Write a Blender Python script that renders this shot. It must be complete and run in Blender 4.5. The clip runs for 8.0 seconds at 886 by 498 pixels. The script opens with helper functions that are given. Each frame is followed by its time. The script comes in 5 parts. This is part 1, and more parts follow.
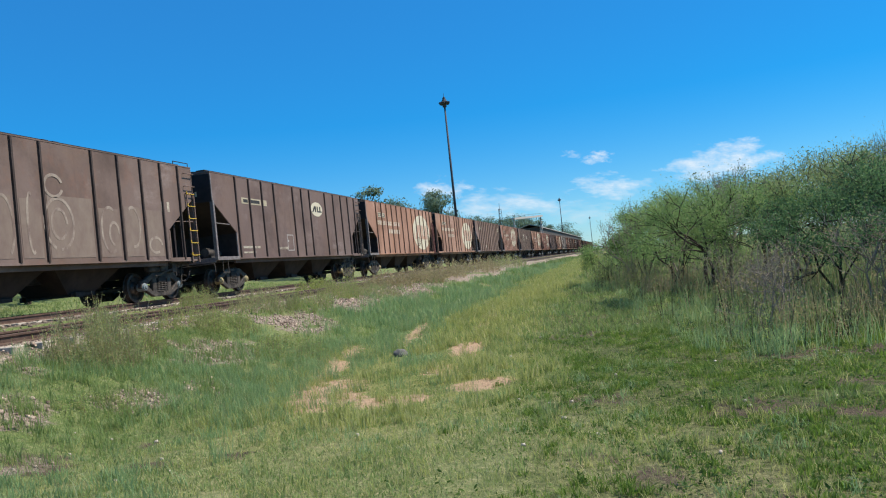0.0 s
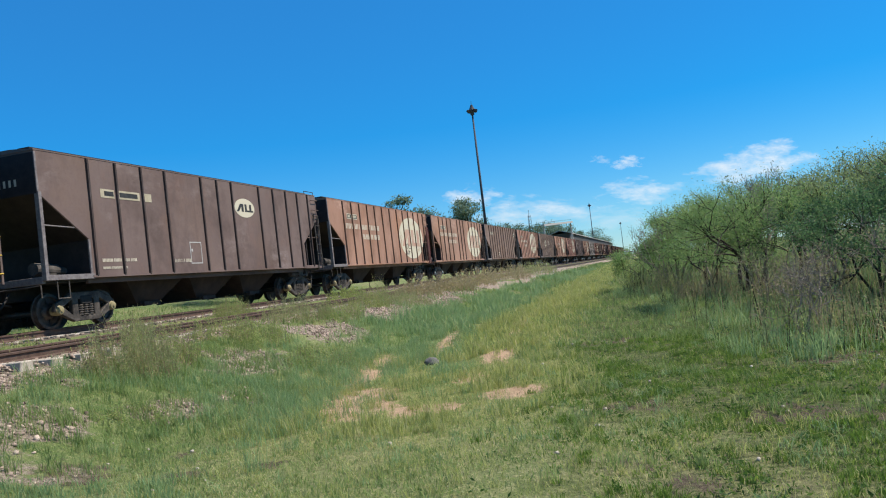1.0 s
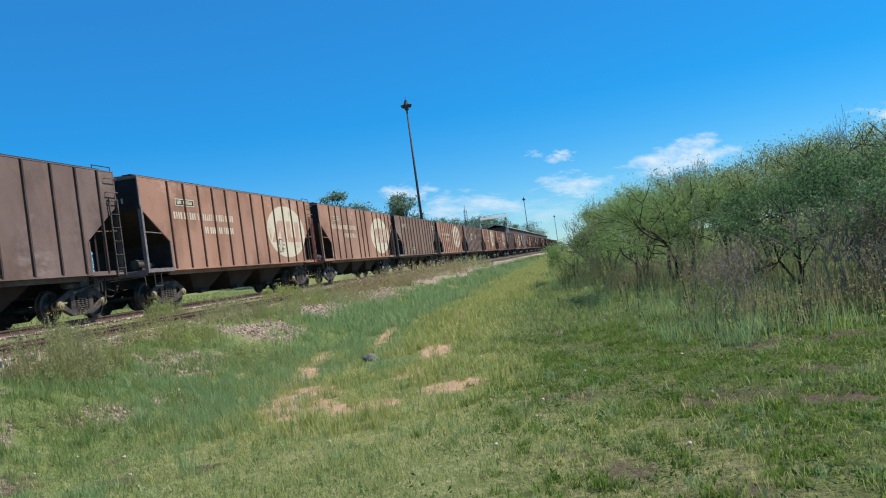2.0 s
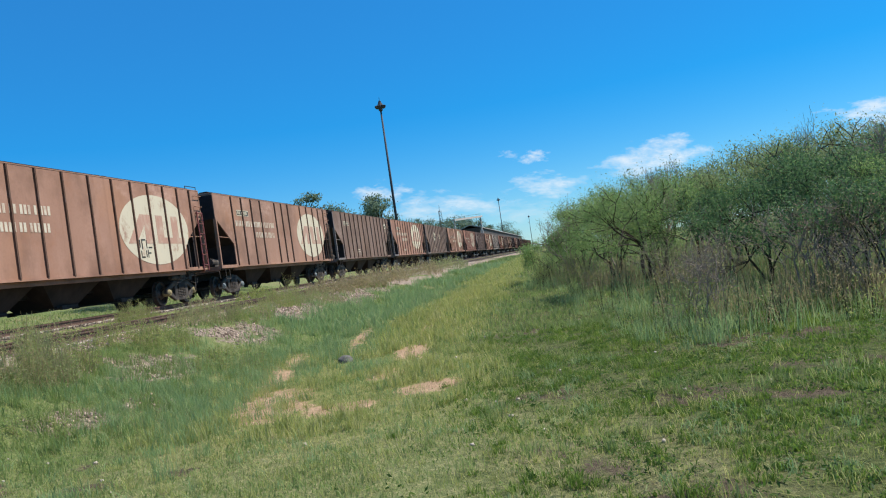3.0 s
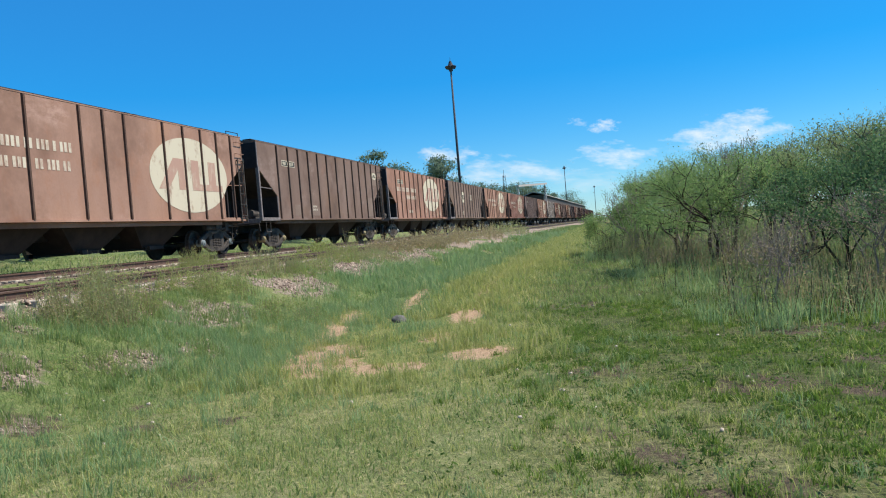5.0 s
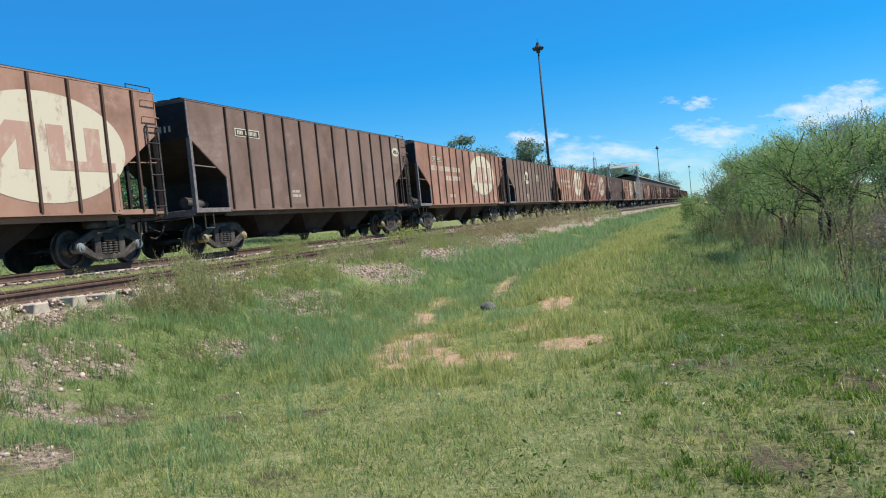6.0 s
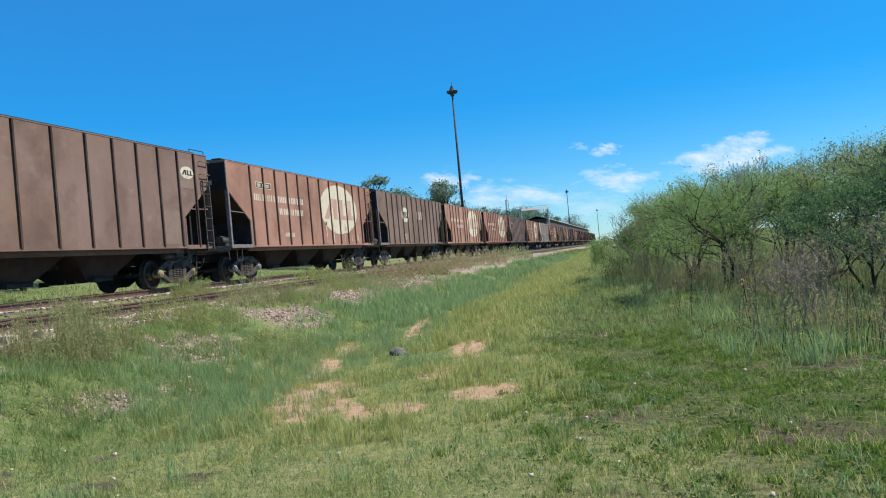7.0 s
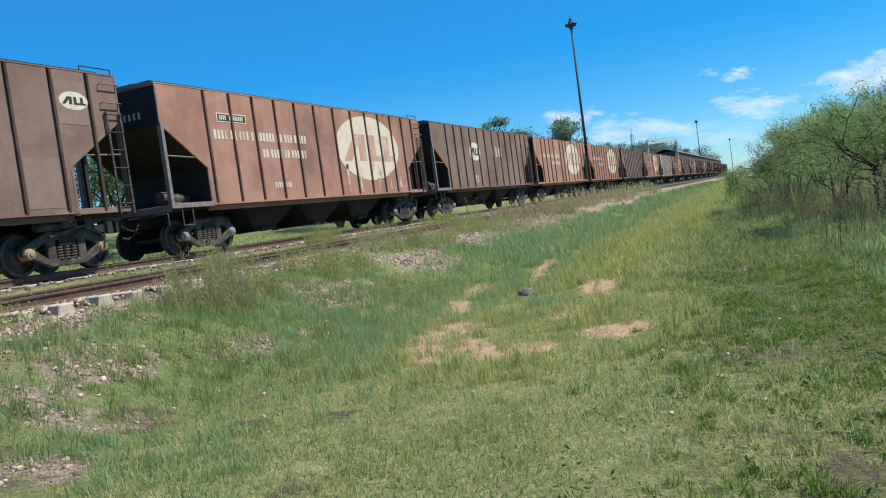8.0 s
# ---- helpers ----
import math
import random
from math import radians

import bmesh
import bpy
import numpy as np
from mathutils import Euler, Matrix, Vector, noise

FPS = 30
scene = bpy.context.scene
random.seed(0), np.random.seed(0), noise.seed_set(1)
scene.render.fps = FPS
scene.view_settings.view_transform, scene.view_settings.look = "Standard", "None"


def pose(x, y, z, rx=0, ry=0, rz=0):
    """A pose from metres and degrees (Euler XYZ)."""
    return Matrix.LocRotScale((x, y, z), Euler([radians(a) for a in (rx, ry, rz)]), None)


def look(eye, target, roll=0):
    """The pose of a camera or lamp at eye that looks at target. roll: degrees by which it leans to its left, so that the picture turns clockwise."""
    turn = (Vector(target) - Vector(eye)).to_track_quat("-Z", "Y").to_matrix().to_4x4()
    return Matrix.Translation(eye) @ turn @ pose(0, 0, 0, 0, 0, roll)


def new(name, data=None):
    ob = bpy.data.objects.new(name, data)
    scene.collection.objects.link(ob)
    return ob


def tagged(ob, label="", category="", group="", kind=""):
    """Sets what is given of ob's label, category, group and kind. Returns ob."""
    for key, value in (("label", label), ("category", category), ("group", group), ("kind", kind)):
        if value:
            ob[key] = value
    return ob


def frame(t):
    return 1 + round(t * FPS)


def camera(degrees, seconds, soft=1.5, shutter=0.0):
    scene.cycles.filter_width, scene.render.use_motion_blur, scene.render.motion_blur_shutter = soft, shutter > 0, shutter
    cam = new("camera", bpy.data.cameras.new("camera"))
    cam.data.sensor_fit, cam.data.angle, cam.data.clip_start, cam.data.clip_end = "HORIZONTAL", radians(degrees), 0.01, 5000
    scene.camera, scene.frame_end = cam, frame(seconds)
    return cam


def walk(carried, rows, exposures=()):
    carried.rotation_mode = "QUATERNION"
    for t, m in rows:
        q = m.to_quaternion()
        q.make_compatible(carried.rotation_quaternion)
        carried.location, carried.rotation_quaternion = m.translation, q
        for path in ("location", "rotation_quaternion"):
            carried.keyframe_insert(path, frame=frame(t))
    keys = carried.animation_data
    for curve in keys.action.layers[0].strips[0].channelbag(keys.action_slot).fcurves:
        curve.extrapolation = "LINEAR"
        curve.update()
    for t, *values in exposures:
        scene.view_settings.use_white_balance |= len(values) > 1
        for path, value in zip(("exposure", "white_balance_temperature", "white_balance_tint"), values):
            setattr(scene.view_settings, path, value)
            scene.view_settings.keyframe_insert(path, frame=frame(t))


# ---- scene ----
cam = camera(59.7, 8.0, soft=1.1)
PATH = [
    (0, pose(0.0, 0.0, 1.6, 91.219, 5.969, 12.894)),
    (0.5, pose(0.0, 0.0, 1.6, 92.411, 5.821, 14.999)),
    (1, pose(0.0, 0.0, 1.6, 92.056, 6.75, 15.143)),
    (1.5, pose(0.0, 0.0, 1.6, 93.109, 8.177, 13.806)),
    (2, pose(0.0, 0.0, 1.6, 91.1, 7.847, 10.432)),
    (2.2, pose(0.0, 0.0, 1.6, 91.069, 7.717, 9.365)),
    (3.5, pose(0.0, 0.0, 1.6, 90.519, 8.16, 8.351)),
    (4, pose(0.0, 0.0, 1.6, 89.845, 7.85, 7.957)),
    (4.2, pose(0.0, 0.0, 1.6, 89.751, 7.685, 10.473)),
    (5.3, pose(-0.03, 0.33, 1.605, 87.394, 4.493, 12.809)),
    (5.5, pose(-0.05, 0.4, 1.605, 84.85, 4.596, 12.335)),
    (6, pose(-0.1, 0.58, 1.6, 88.186, 5.687, 19.743)),
    (6.2, pose(-0.13, 0.68, 1.6, 89.699, 7.348, 11.517)),
    (6.5, pose(-0.16, 0.86, 1.61, 91.051, 6.19, 12.326)),
    (7, pose(-0.157, 1.03, 1.63, 90.553, 5.19, 13.347)),
    (7.5, pose(-0.187, 1.07, 1.63, 89.474, 7.69, 15.7)),
    (7.7, pose(-0.19, 1.08, 1.625, 88.116, 7.852, 16.533)),
    (8, pose(-0.205, 1.09, 1.61, 87.288, 7.685, 22.535)),
]
walk(cam, PATH, ((0, 0.49), (4.2, 0.50), (5.5, 0.59), (8, 0.58)))

# ---- sky and sun ----
SUN_DIR = Vector((0.62, 0.22, 1.0)).normalized()     # towards the sun: right of the track, slightly ahead, high
world = bpy.data.worlds.new("sky")
scene.world = world
world.use_nodes = True
wn, wl = world.node_tree.nodes, world.node_tree.links
wn.clear()
sky = wn.new("ShaderNodeTexSky")
sky.sky_type, sky.sun_disc = "NISHITA", False
sky.sun_elevation = math.asin(SUN_DIR.z)
sky.sun_rotation = math.atan2(SUN_DIR.x, SUN_DIR.y)
sky.air_density, sky.dust_density, sky.ozone_density = 1.0, 0.0, 2.0
sat = wn.new("ShaderNodeHueSaturation")
sat.inputs["Saturation"].default_value = 1.38
sat.inputs["Hue"].default_value = 0.5
bg = wn.new("ShaderNodeBackground")
bg.inputs["Strength"].default_value = 0.092
wo = wn.new("ShaderNodeOutputWorld")
cool = wn.new("ShaderNodeMix")
cool.data_type, cool.blend_type = "RGBA", "MULTIPLY"
cool.inputs[0].default_value = 1.0
cool.inputs[7].default_value = (0.70, 0.95, 1.11, 1)
wl.new(sky.outputs[0], cool.inputs[6])
wl.new(cool.outputs[2], sat.inputs["Color"])
even = wn.new("ShaderNodeMix")
even.data_type = "RGBA"
even.inputs[0].default_value = 0.33
even.inputs[7].default_value = (0.62, 2.38, 6.35, 1)
wl.new(sat.outputs[0], even.inputs[6])
wl.new(even.outputs[2], bg.inputs["Color"])
wl.new(bg.outputs[0], wo.inputs["Surface"])
sun = new("sun", bpy.data.lights.new("sun", "SUN"))
sun.data.energy, sun.data.angle, sun.data.color = 4.8, radians(0.53), (1.0, 0.95, 0.86)
sun.matrix_basis = look(SUN_DIR * 60, (0, 0, 0))

# ---- materials ----
rng = np.random.default_rng(7)


class Nodes:
    """A small wrapper to write node materials in few lines."""

    def __init__(self, name, rough=0.8, metal=0.0, spec=0.3):
        self.mat = bpy.data.materials.new(name)
        self.mat.use_nodes = True
        self.n, self.l = self.mat.node_tree.nodes, self.mat.node_tree.links
        self.bsdf = self.n["Principled BSDF"]
        self.set("Roughness", rough), self.set("Metallic", metal), self.set("Specular IOR Level", spec)
        self.co = self.n.new("ShaderNodeTexCoord")

    def set(self, key, value):
        if isinstance(value, bpy.types.NodeSocket):
            self.l.new(value, self.bsdf.inputs[key])
        else:
            self.bsdf.inputs[key].default_value = value

    def put(self, socket, value):
        if isinstance(value, bpy.types.NodeSocket):
            self.l.new(value, socket)
        else:
            socket.default_value = value

    def noise(self, scale, detail=4.0, rough=0.55, stretch=(1, 1, 1), space="Object", w=0.0):
        m = self.n.new("ShaderNodeMapping")
        m.inputs["Scale"].default_value = stretch
        m.inputs["Location"].default_value = (w, w * 1.7, w * 0.6)
        self.l.new(self.co.outputs[space], m.inputs["Vector"])
        t = self.n.new("ShaderNodeTexNoise")
        t.inputs["Scale"].default_value, t.inputs["Detail"].default_value, t.inputs["Roughness"].default_value = scale, detail, rough
        self.l.new(m.outputs[0], t.inputs["Vector"])
        return t.outputs["Fac"]

    def ramp(self, fac, lo, hi):
        r = self.n.new("ShaderNodeMapRange")
        r.inputs["From Min"].default_value, r.inputs["From Max"].default_value = lo, hi
        self.l.new(fac, r.inputs["Value"])
        return r.outputs[0]

    def mix(self, fac, a, b):
        m = self.n.new("ShaderNodeMix")
        m.data_type = "RGBA"
        self.put(m.inputs[0], fac)
        self.put(m.inputs[6], (*a, 1) if isinstance(a, tuple) else a)
        self.put(m.inputs[7], (*b, 1) if isinstance(b, tuple) else b)
        return m.outputs[2]

    def math(self, op, a, b=0.0):
        m = self.n.new("ShaderNodeMath")
        m.operation = op
        self.put(m.inputs[0], a), self.put(m.inputs[1], b)
        return m.outputs[0]

    def attr(self, name):
        a = self.n.new("ShaderNodeAttribute")
        a.attribute_name = name
        return a.outputs["Fac"]

    def bump(self, height, strength=0.3, distance=0.02):
        b = self.n.new("ShaderNodeBump")
        b.inputs["Strength"].default_value, b.inputs["Distance"].default_value = strength, distance
        self.l.new(height, b.inputs["Height"])
        self.l.new(b.outputs[0], self.bsdf.inputs["Normal"])

    def island(self):
        return self.n.new("ShaderNodeNewGeometry").outputs["Random Per Island"]

    def random(self):
        return self.n.new("ShaderNodeObjectInfo").outputs["Random"]


def paint(name, colour, rust=0.5, shift=0.0):
    """Old wagon paint: faded in streaks, with rust blooms."""
    k = Nodes(name, 0.8, 0.0, 0.16)
    dark = tuple(c * 0.62 for c in colour)
    pale = tuple(min(1, c * 1.25 + 0.03) for c in colour)
    streak = k.noise(0.8, 5, 0.55, (1.0, 1.1, 0.45), w=shift)
    patch = k.noise(0.45, 5, 0.65, w=shift + 3)
    fine = k.noise(14, 5, 0.7, w=shift)
    c = k.mix(k.math("MULTIPLY", k.ramp(streak, 0.35, 0.75), 0.7), colour, pale)
    c = k.mix(k.math("MULTIPLY", k.ramp(patch, 0.47, 0.66), 0.85), c, dark)
    c = k.mix(k.math("MULTIPLY", k.ramp(k.noise(1.3, 7, 0.7, (1, 1, 0.7), w=shift + 9), 0.54, 0.75), rust), c, (0.30, 0.115, 0.05))
    c = k.mix(k.math("MULTIPLY", k.ramp(k.noise(0.35, 4, 0.6, w=shift + 21), 0.52, 0.7), 0.45), c, tuple(min(1, v * f) for v, f in zip(colour, (1.35, 1.25, 1.05))))
    c = k.mix(k.math("MULTIPLY", k.ramp(k.noise(2.0, 5, 0.6, (1.0, 2.6, 0.10), w=shift + 31), 0.58, 0.78), 0.3), c, dark)
    scuff = k.math("MULTIPLY", k.ramp(k.noise(0.5, 6, 0.6, (1, 1, 1.3), w=shift + 44), 0.55, 0.72), k.ramp(k.noise(3, 6, 0.7, (1, 0.7, 1.5), w=shift + 50), 0.4, 0.65))
    c = k.mix(k.math("MULTIPLY", scuff, 0.75), c, tuple(min(1, v * 1.5 + 0.09) for v in colour))
    c = k.mix(k.math("MULTIPLY", k.ramp(fine, 0.45, 0.75), 0.22), c, dark)
    k.set("Base Color", c)
    k.set("Roughness", k.math("ADD", 0.6, k.math("MULTIPLY", patch, 0.35)))
    k.bump(k.noise(2.2, 3, 0.5, w=shift), 0.25, 0.03)
    return k.mat


def plain(name, a, b, scale=6.0, rough=0.8, metal=0.0, bump=0.2, spec=0.3, dist=0.01):
    k = Nodes(name, rough, metal, spec)
    f = k.noise(scale, 6, 0.65)
    c = k.mix(k.ramp(f, 0.35, 0.68), a, b)
    c = k.mix(k.math("MULTIPLY", k.ramp(k.noise(scale * 6, 4, 0.7, w=4), 0.5, 0.8), 0.4), c, tuple(v * 0.55 for v in a))
    k.set("Base Color", c)
    k.bump(k.noise(scale * 4, 5, 0.6, w=2), bump, dist)
    return k.mat


def leafy(name, a, b, c, rough=0.55):
    """Foliage and blades: each one its own tint, a little light let through."""
    k = Nodes(name, rough, 0.0, 0.25)
    r = k.island()
    col = k.mix(k.ramp(r, 0.0, 0.7), a, b)
    col = k.mix(k.ramp(r, 0.72, 1.0), col, c)
    col = k.mix(k.ramp(k.noise(0.5, 3, 0.6, w=5), 0.35, 0.7), col, k.mix(0.45, col, a))
    k.set("Base Color", col)
    out = k.n["Material Output"]
    tr = k.n.new("ShaderNodeBsdfTranslucent")
    k.l.new(col, tr.inputs["Color"])
    ms = k.n.new("ShaderNodeMixShader")
    ms.inputs[0].default_value = 0.55
    k.l.new(k.bsdf.outputs[0], ms.inputs[1])
    k.l.new(tr.outputs[0], ms.inputs[2])
    k.l.new(ms.outputs[0], out.inputs["Surface"])
    return k.mat


def worn(name, colour, under, lo=0.42, hi=0.6, shift=0.0):
    """Old lettering paint, flaked so that the wagon's colour shows through."""
    k = Nodes(name, 0.7, 0.0, 0.3)
    f = k.noise(2.2, 8, 0.75, (1, 1, 0.6), w=shift)
    k.set("Base Color", k.mix(k.ramp(f, lo, hi), under, colour))
    return k.mat


# grimy end paint taken near-black to carry the shade between wagons
SHADED_END = plain("shaded_end_black", (0.018, 0.013, 0.013), (0.04, 0.028, 0.026), 3, 0.8)
# hopper grime, deepened further for the shade under the body
SHADED_GRIME = plain("shaded_brown_grime", (0.015, 0.011, 0.0095), (0.044, 0.030, 0.024), 1.2, 0.85)
STEEL = plain("dark_grimy_steel", (0.020, 0.018, 0.017), (0.05, 0.042, 0.036), 5, 0.75, 0.2)
GREYSTEEL = plain("dusty_grey_steel", (0.030, 0.025, 0.021), (0.13, 0.107, 0.088), 5, 0.75, 0.15)
WHEEL = plain("wheel_steel", (0.05, 0.04, 0.035), (0.14, 0.11, 0.09), 5, 0.55, 0.6)
RAIL = plain("rusty_rail", (0.09, 0.055, 0.04), (0.16, 0.10, 0.075), 8, 0.65, 0.4)
CONCRETE = plain("weathered_concrete", (0.37, 0.31, 0.24), (0.55, 0.48, 0.39), 4, 0.9, 0, 0.4)
def stone_mix(name, a, b):
    """Broken stone: every piece its own tone, dusty and rough."""
    k = Nodes(name, 0.92, 0, 0.2)
    c = k.mix(k.island(), a, b)
    k.set("Base Color", k.mix(k.math("MULTIPLY", k.ramp(k.noise(18, 5, 0.7), 0.4, 0.7), 0.5), c, tuple(v * 0.6 for v in a)))
    k.bump(k.noise(40, 4, 0.6), 0.4, 0.01)
    return k.mat


STONE = stone_mix("pinkish_ballast", (0.13, 0.09, 0.068), (0.56, 0.43, 0.33))
BALLAST = stone_mix("dull_brown_ballast", (0.09, 0.07, 0.055), (0.30, 0.23, 0.175))
YELLOW = plain("yellow_paint", (0.55, 0.33, 0.03), (0.7, 0.45, 0.06), 9, 0.6)
FRAME = plain("chipped_grey_paint", (0.13, 0.105, 0.10), (0.24, 0.21, 0.20), 9, 0.7)
PALE = plain("pale_grey_paint", (0.38, 0.35, 0.32), (0.5, 0.47, 0.43), 7, 0.7)
GALV = plain("dark_galvanised_steel", (0.035, 0.037, 0.045), (0.065, 0.067, 0.08), 3, 0.75, 0.0)
BARK = plain("dark_bark", (0.035, 0.026, 0.02), (0.09, 0.07, 0.055), 14, 0.95, 0, 0.6, 0.2, 0.02)
TWIG = plain("grey_dry_twig", (0.19, 0.15, 0.115), (0.34, 0.28, 0.22), 10, 0.95)
LEAF_A = leafy("bright_acacia_leaf", (0.16, 0.27, 0.085), (0.25, 0.365, 0.12), (0.36, 0.41, 0.16))
LEAF_B = leafy("dark_shrub_leaf", (0.06, 0.13, 0.055), (0.11, 0.205, 0.08), (0.18, 0.265, 0.10))
LEAF_C = leafy("dry_olive_leaf", (0.16, 0.225, 0.085), (0.24, 0.30, 0.12), (0.32, 0.325, 0.15))
# back-row and far leaves: haze of distance mixed into the colour
LEAF_H = leafy("haze_paled_leaf", (0.19, 0.245, 0.15), (0.26, 0.315, 0.19), (0.33, 0.35, 0.22))
LEAF_E = leafy("eucalyptus_leaf", (0.11, 0.165, 0.11), (0.155, 0.22, 0.14), (0.20, 0.25, 0.16))
GRASS = leafy("green_grass", (0.17, 0.255, 0.073), (0.26, 0.34, 0.108), (0.42, 0.41, 0.195))
LEAF_L = leafy("dark_creeping_leaf", (0.06, 0.12, 0.025), (0.11, 0.19, 0.04), (0.18, 0.25, 0.06))
# darker green grass for the lawn on the thicket's side
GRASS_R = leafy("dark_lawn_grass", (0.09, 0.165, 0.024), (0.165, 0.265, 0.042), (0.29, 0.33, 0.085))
GRASS_B = leafy("blue_green_tall_grass", (0.205, 0.325, 0.135), (0.29, 0.40, 0.17), (0.44, 0.45, 0.22))
STRAW = leafy("yellow_green_straw", (0.30, 0.35, 0.10), (0.45, 0.45, 0.155), (0.62, 0.54, 0.28))
WEED = leafy("reddish_dry_weed", (0.30, 0.235, 0.14), (0.37, 0.345, 0.16), (0.48, 0.36, 0.24))


def ground_material():
    k = Nodes("meadow_soil", 0.95, 0, 0.15)
    big = k.noise(0.28, 5, 0.6)
    mid = k.noise(1.6, 7, 0.7, w=3)
    fleck = k.noise(11, 6, 0.75, w=2)
    fine = k.noise(38, 4, 0.75, w=1)
    grass = k.mix(k.ramp(mid, 0.36, 0.64), (0.085, 0.135, 0.036), (0.165, 0.20, 0.066))
    grass = k.mix(k.ramp(big, 0.42, 0.68), grass, (0.21, 0.215, 0.085))
    # thicket's side of the lawn: darker ground with near-black flecks
    grass = k.mix(k.math("MULTIPLY", k.attr("darker_lawn"), 0.8), grass, k.mix(k.ramp(fleck, 0.35, 0.65), (0.022, 0.026, 0.010), (0.12, 0.145, 0.038)))
    thatch = k.mix(k.ramp(fine, 0.3, 0.7), (0.24, 0.225, 0.10), (0.46, 0.41, 0.21))
    c = k.mix(k.math("MULTIPLY", k.ramp(fleck, 0.52, 0.68), k.math("SUBTRACT", 0.7, k.math("MULTIPLY", k.attr("darker_lawn"), 0.55))), grass, thatch)
    soil = k.mix(k.ramp(fine, 0.3, 0.7), (0.055, 0.042, 0.028), (0.165, 0.124, 0.08))
    c = k.mix(k.math("MULTIPLY", k.ramp(k.math("ADD", k.noise(6.5, 7, 0.75, w=8), k.math("MULTIPLY", big, 0.5)), 0.80, 0.94), 0.85), c, soil)
    straw = k.mix(k.ramp(fleck, 0.3, 0.7), (0.16, 0.18, 0.05), (0.29, 0.275, 0.10))
    c = k.mix(k.math("MULTIPLY", k.attr("straw"), k.ramp(mid, 0.2, 0.5)), c, straw)
    c = k.mix(k.math("MULTIPLY", k.attr("pale"), k.ramp(fleck, 0.35, 0.62)), c, thatch)
    sand = k.mix(k.ramp(k.noise(9, 6, 0.7, w=5), 0.3, 0.7), (0.37, 0.235, 0.135), (0.54, 0.375, 0.235))
    sand = k.mix(k.math("MULTIPLY", k.ramp(fine, 0.5, 0.75), 0.5), sand, (0.22, 0.14, 0.085))
    c = k.mix(k.ramp(k.math("ADD", k.math("MULTIPLY", k.attr("bare"), 0.42), k.noise(5, 7, 0.75, w=15)), 0.66, 0.80), c, soil)
    cut = k.math("MULTIPLY", k.attr("dirt"), 0.95)
    c = k.mix(k.ramp(k.math("ADD", cut, k.math("MULTIPLY", k.noise(5.5, 8, 0.75, w=12), 2.2)), 1.38, 1.62), c, sand)
    grit = k.mix(k.ramp(k.noise(30, 4, 0.7, w=6), 0.35, 0.65), (0.15, 0.11, 0.08), (0.42, 0.33, 0.25))
    c = k.mix(k.ramp(k.math("ADD", k.attr("gravel"), k.math("MULTIPLY", k.noise(5, 7, 0.72, w=22), 1.6)), 1.02, 1.25), c, grit)
    c = k.mix(k.ramp(k.math("ADD", k.attr("bed"), k.math("MULTIPLY", mid, 0.8)), 0.9, 1.1), c, k.mix(k.ramp(fleck, 0.3, 0.7), (0.10, 0.078, 0.058), (0.21, 0.165, 0.12)))
    k.set("Base Color", c)
    k.bump(k.math("ADD", k.math("MULTIPLY", fine, 0.5), k.math("ADD", fleck, k.math("MULTIPLY", mid, 2.0))), 0.9, 0.06)
    return k.mat


GROUND = ground_material()


# ---- building helpers ----
def box(bm, x0, x1, y0, y1, z0, z1, m=None):
    vs = [bm.verts.new((x, y, z)) for z in (z0, z1) for y in (y0, y1) for x in (x0, x1)]
    for f in ((0, 2, 3, 1), (4, 5, 7, 6), (0, 1, 5, 4), (1, 3, 7, 5), (3, 2, 6, 7), (2, 0, 4, 6)):
        bm.faces.new([vs[i] for i in f])
    if m:
        bmesh.ops.transform(bm, matrix=m, verts=vs)
    return vs


def tube(bm, p0, p1, r0, r1=None, seg=8, cap=True):
    """A round bar from p0 to p1."""
    p0, p1 = Vector(p0), Vector(p1)
    r1 = r0 if r1 is None else r1
    q = (p1 - p0).to_track_quat("Z", "Y")
    rings = []
    for p, r in ((p0, r0), (p1, r1)):
        rings.append([bm.verts.new(p + q @ Vector((r * math.cos(a), r * math.sin(a), 0))) for a in (2 * math.pi * i / seg for i in range(seg))])
    for i in range(seg):
        j = (i + 1) % seg
        bm.faces.new((rings[0][i], rings[0][j], rings[1][j], rings[1][i]))
    if cap:
        bm.faces.new(rings[0][::-1]), bm.faces.new(rings[1])


def bar(bm, p0, p1, w, h):
    """A square bar from p0 to p1, w across and h high."""
    p0, p1 = Vector(p0), Vector(p1)
    q = (p1 - p0).to_track_quat("Y", "Z").to_matrix().to_4x4()
    n = (p1 - p0).length
    box(bm, -w / 2, w / 2, 0, n, -h / 2, h / 2, Matrix.Translation(p0) @ q)


def prism(bm, outline, x0, x1):
    """An outline of (y, z) points drawn out from x0 to x1."""
    a = [bm.verts.new((x0, y, z)) for y, z in outline]
    b = [bm.verts.new((x1, y, z)) for y, z in outline]
    n = len(outline)
    for i in range(n):
        j = (i + 1) % n
        bm.faces.new((a[i], a[j], b[j], b[i]))
    bm.faces.new(a[::-1]), bm.faces.new(b)


def lathe(bm, profile, axis_x=True, seg=24):
    """A turned body round the x axis from (x, radius) points."""
    rings = []
    for x, r in profile:
        rings.append([bm.verts.new((x, r * math.cos(a), r * math.sin(a))) for a in (2 * math.pi * i / seg for i in range(seg))])
    for ra, rb in zip(rings, rings[1:]):
        for i in range(seg):
            j = (i + 1) % seg
            bm.faces.new((ra[i], ra[j], rb[j], rb[i]))
    bm.faces.new(rings[0][::-1]), bm.faces.new(rings[-1])


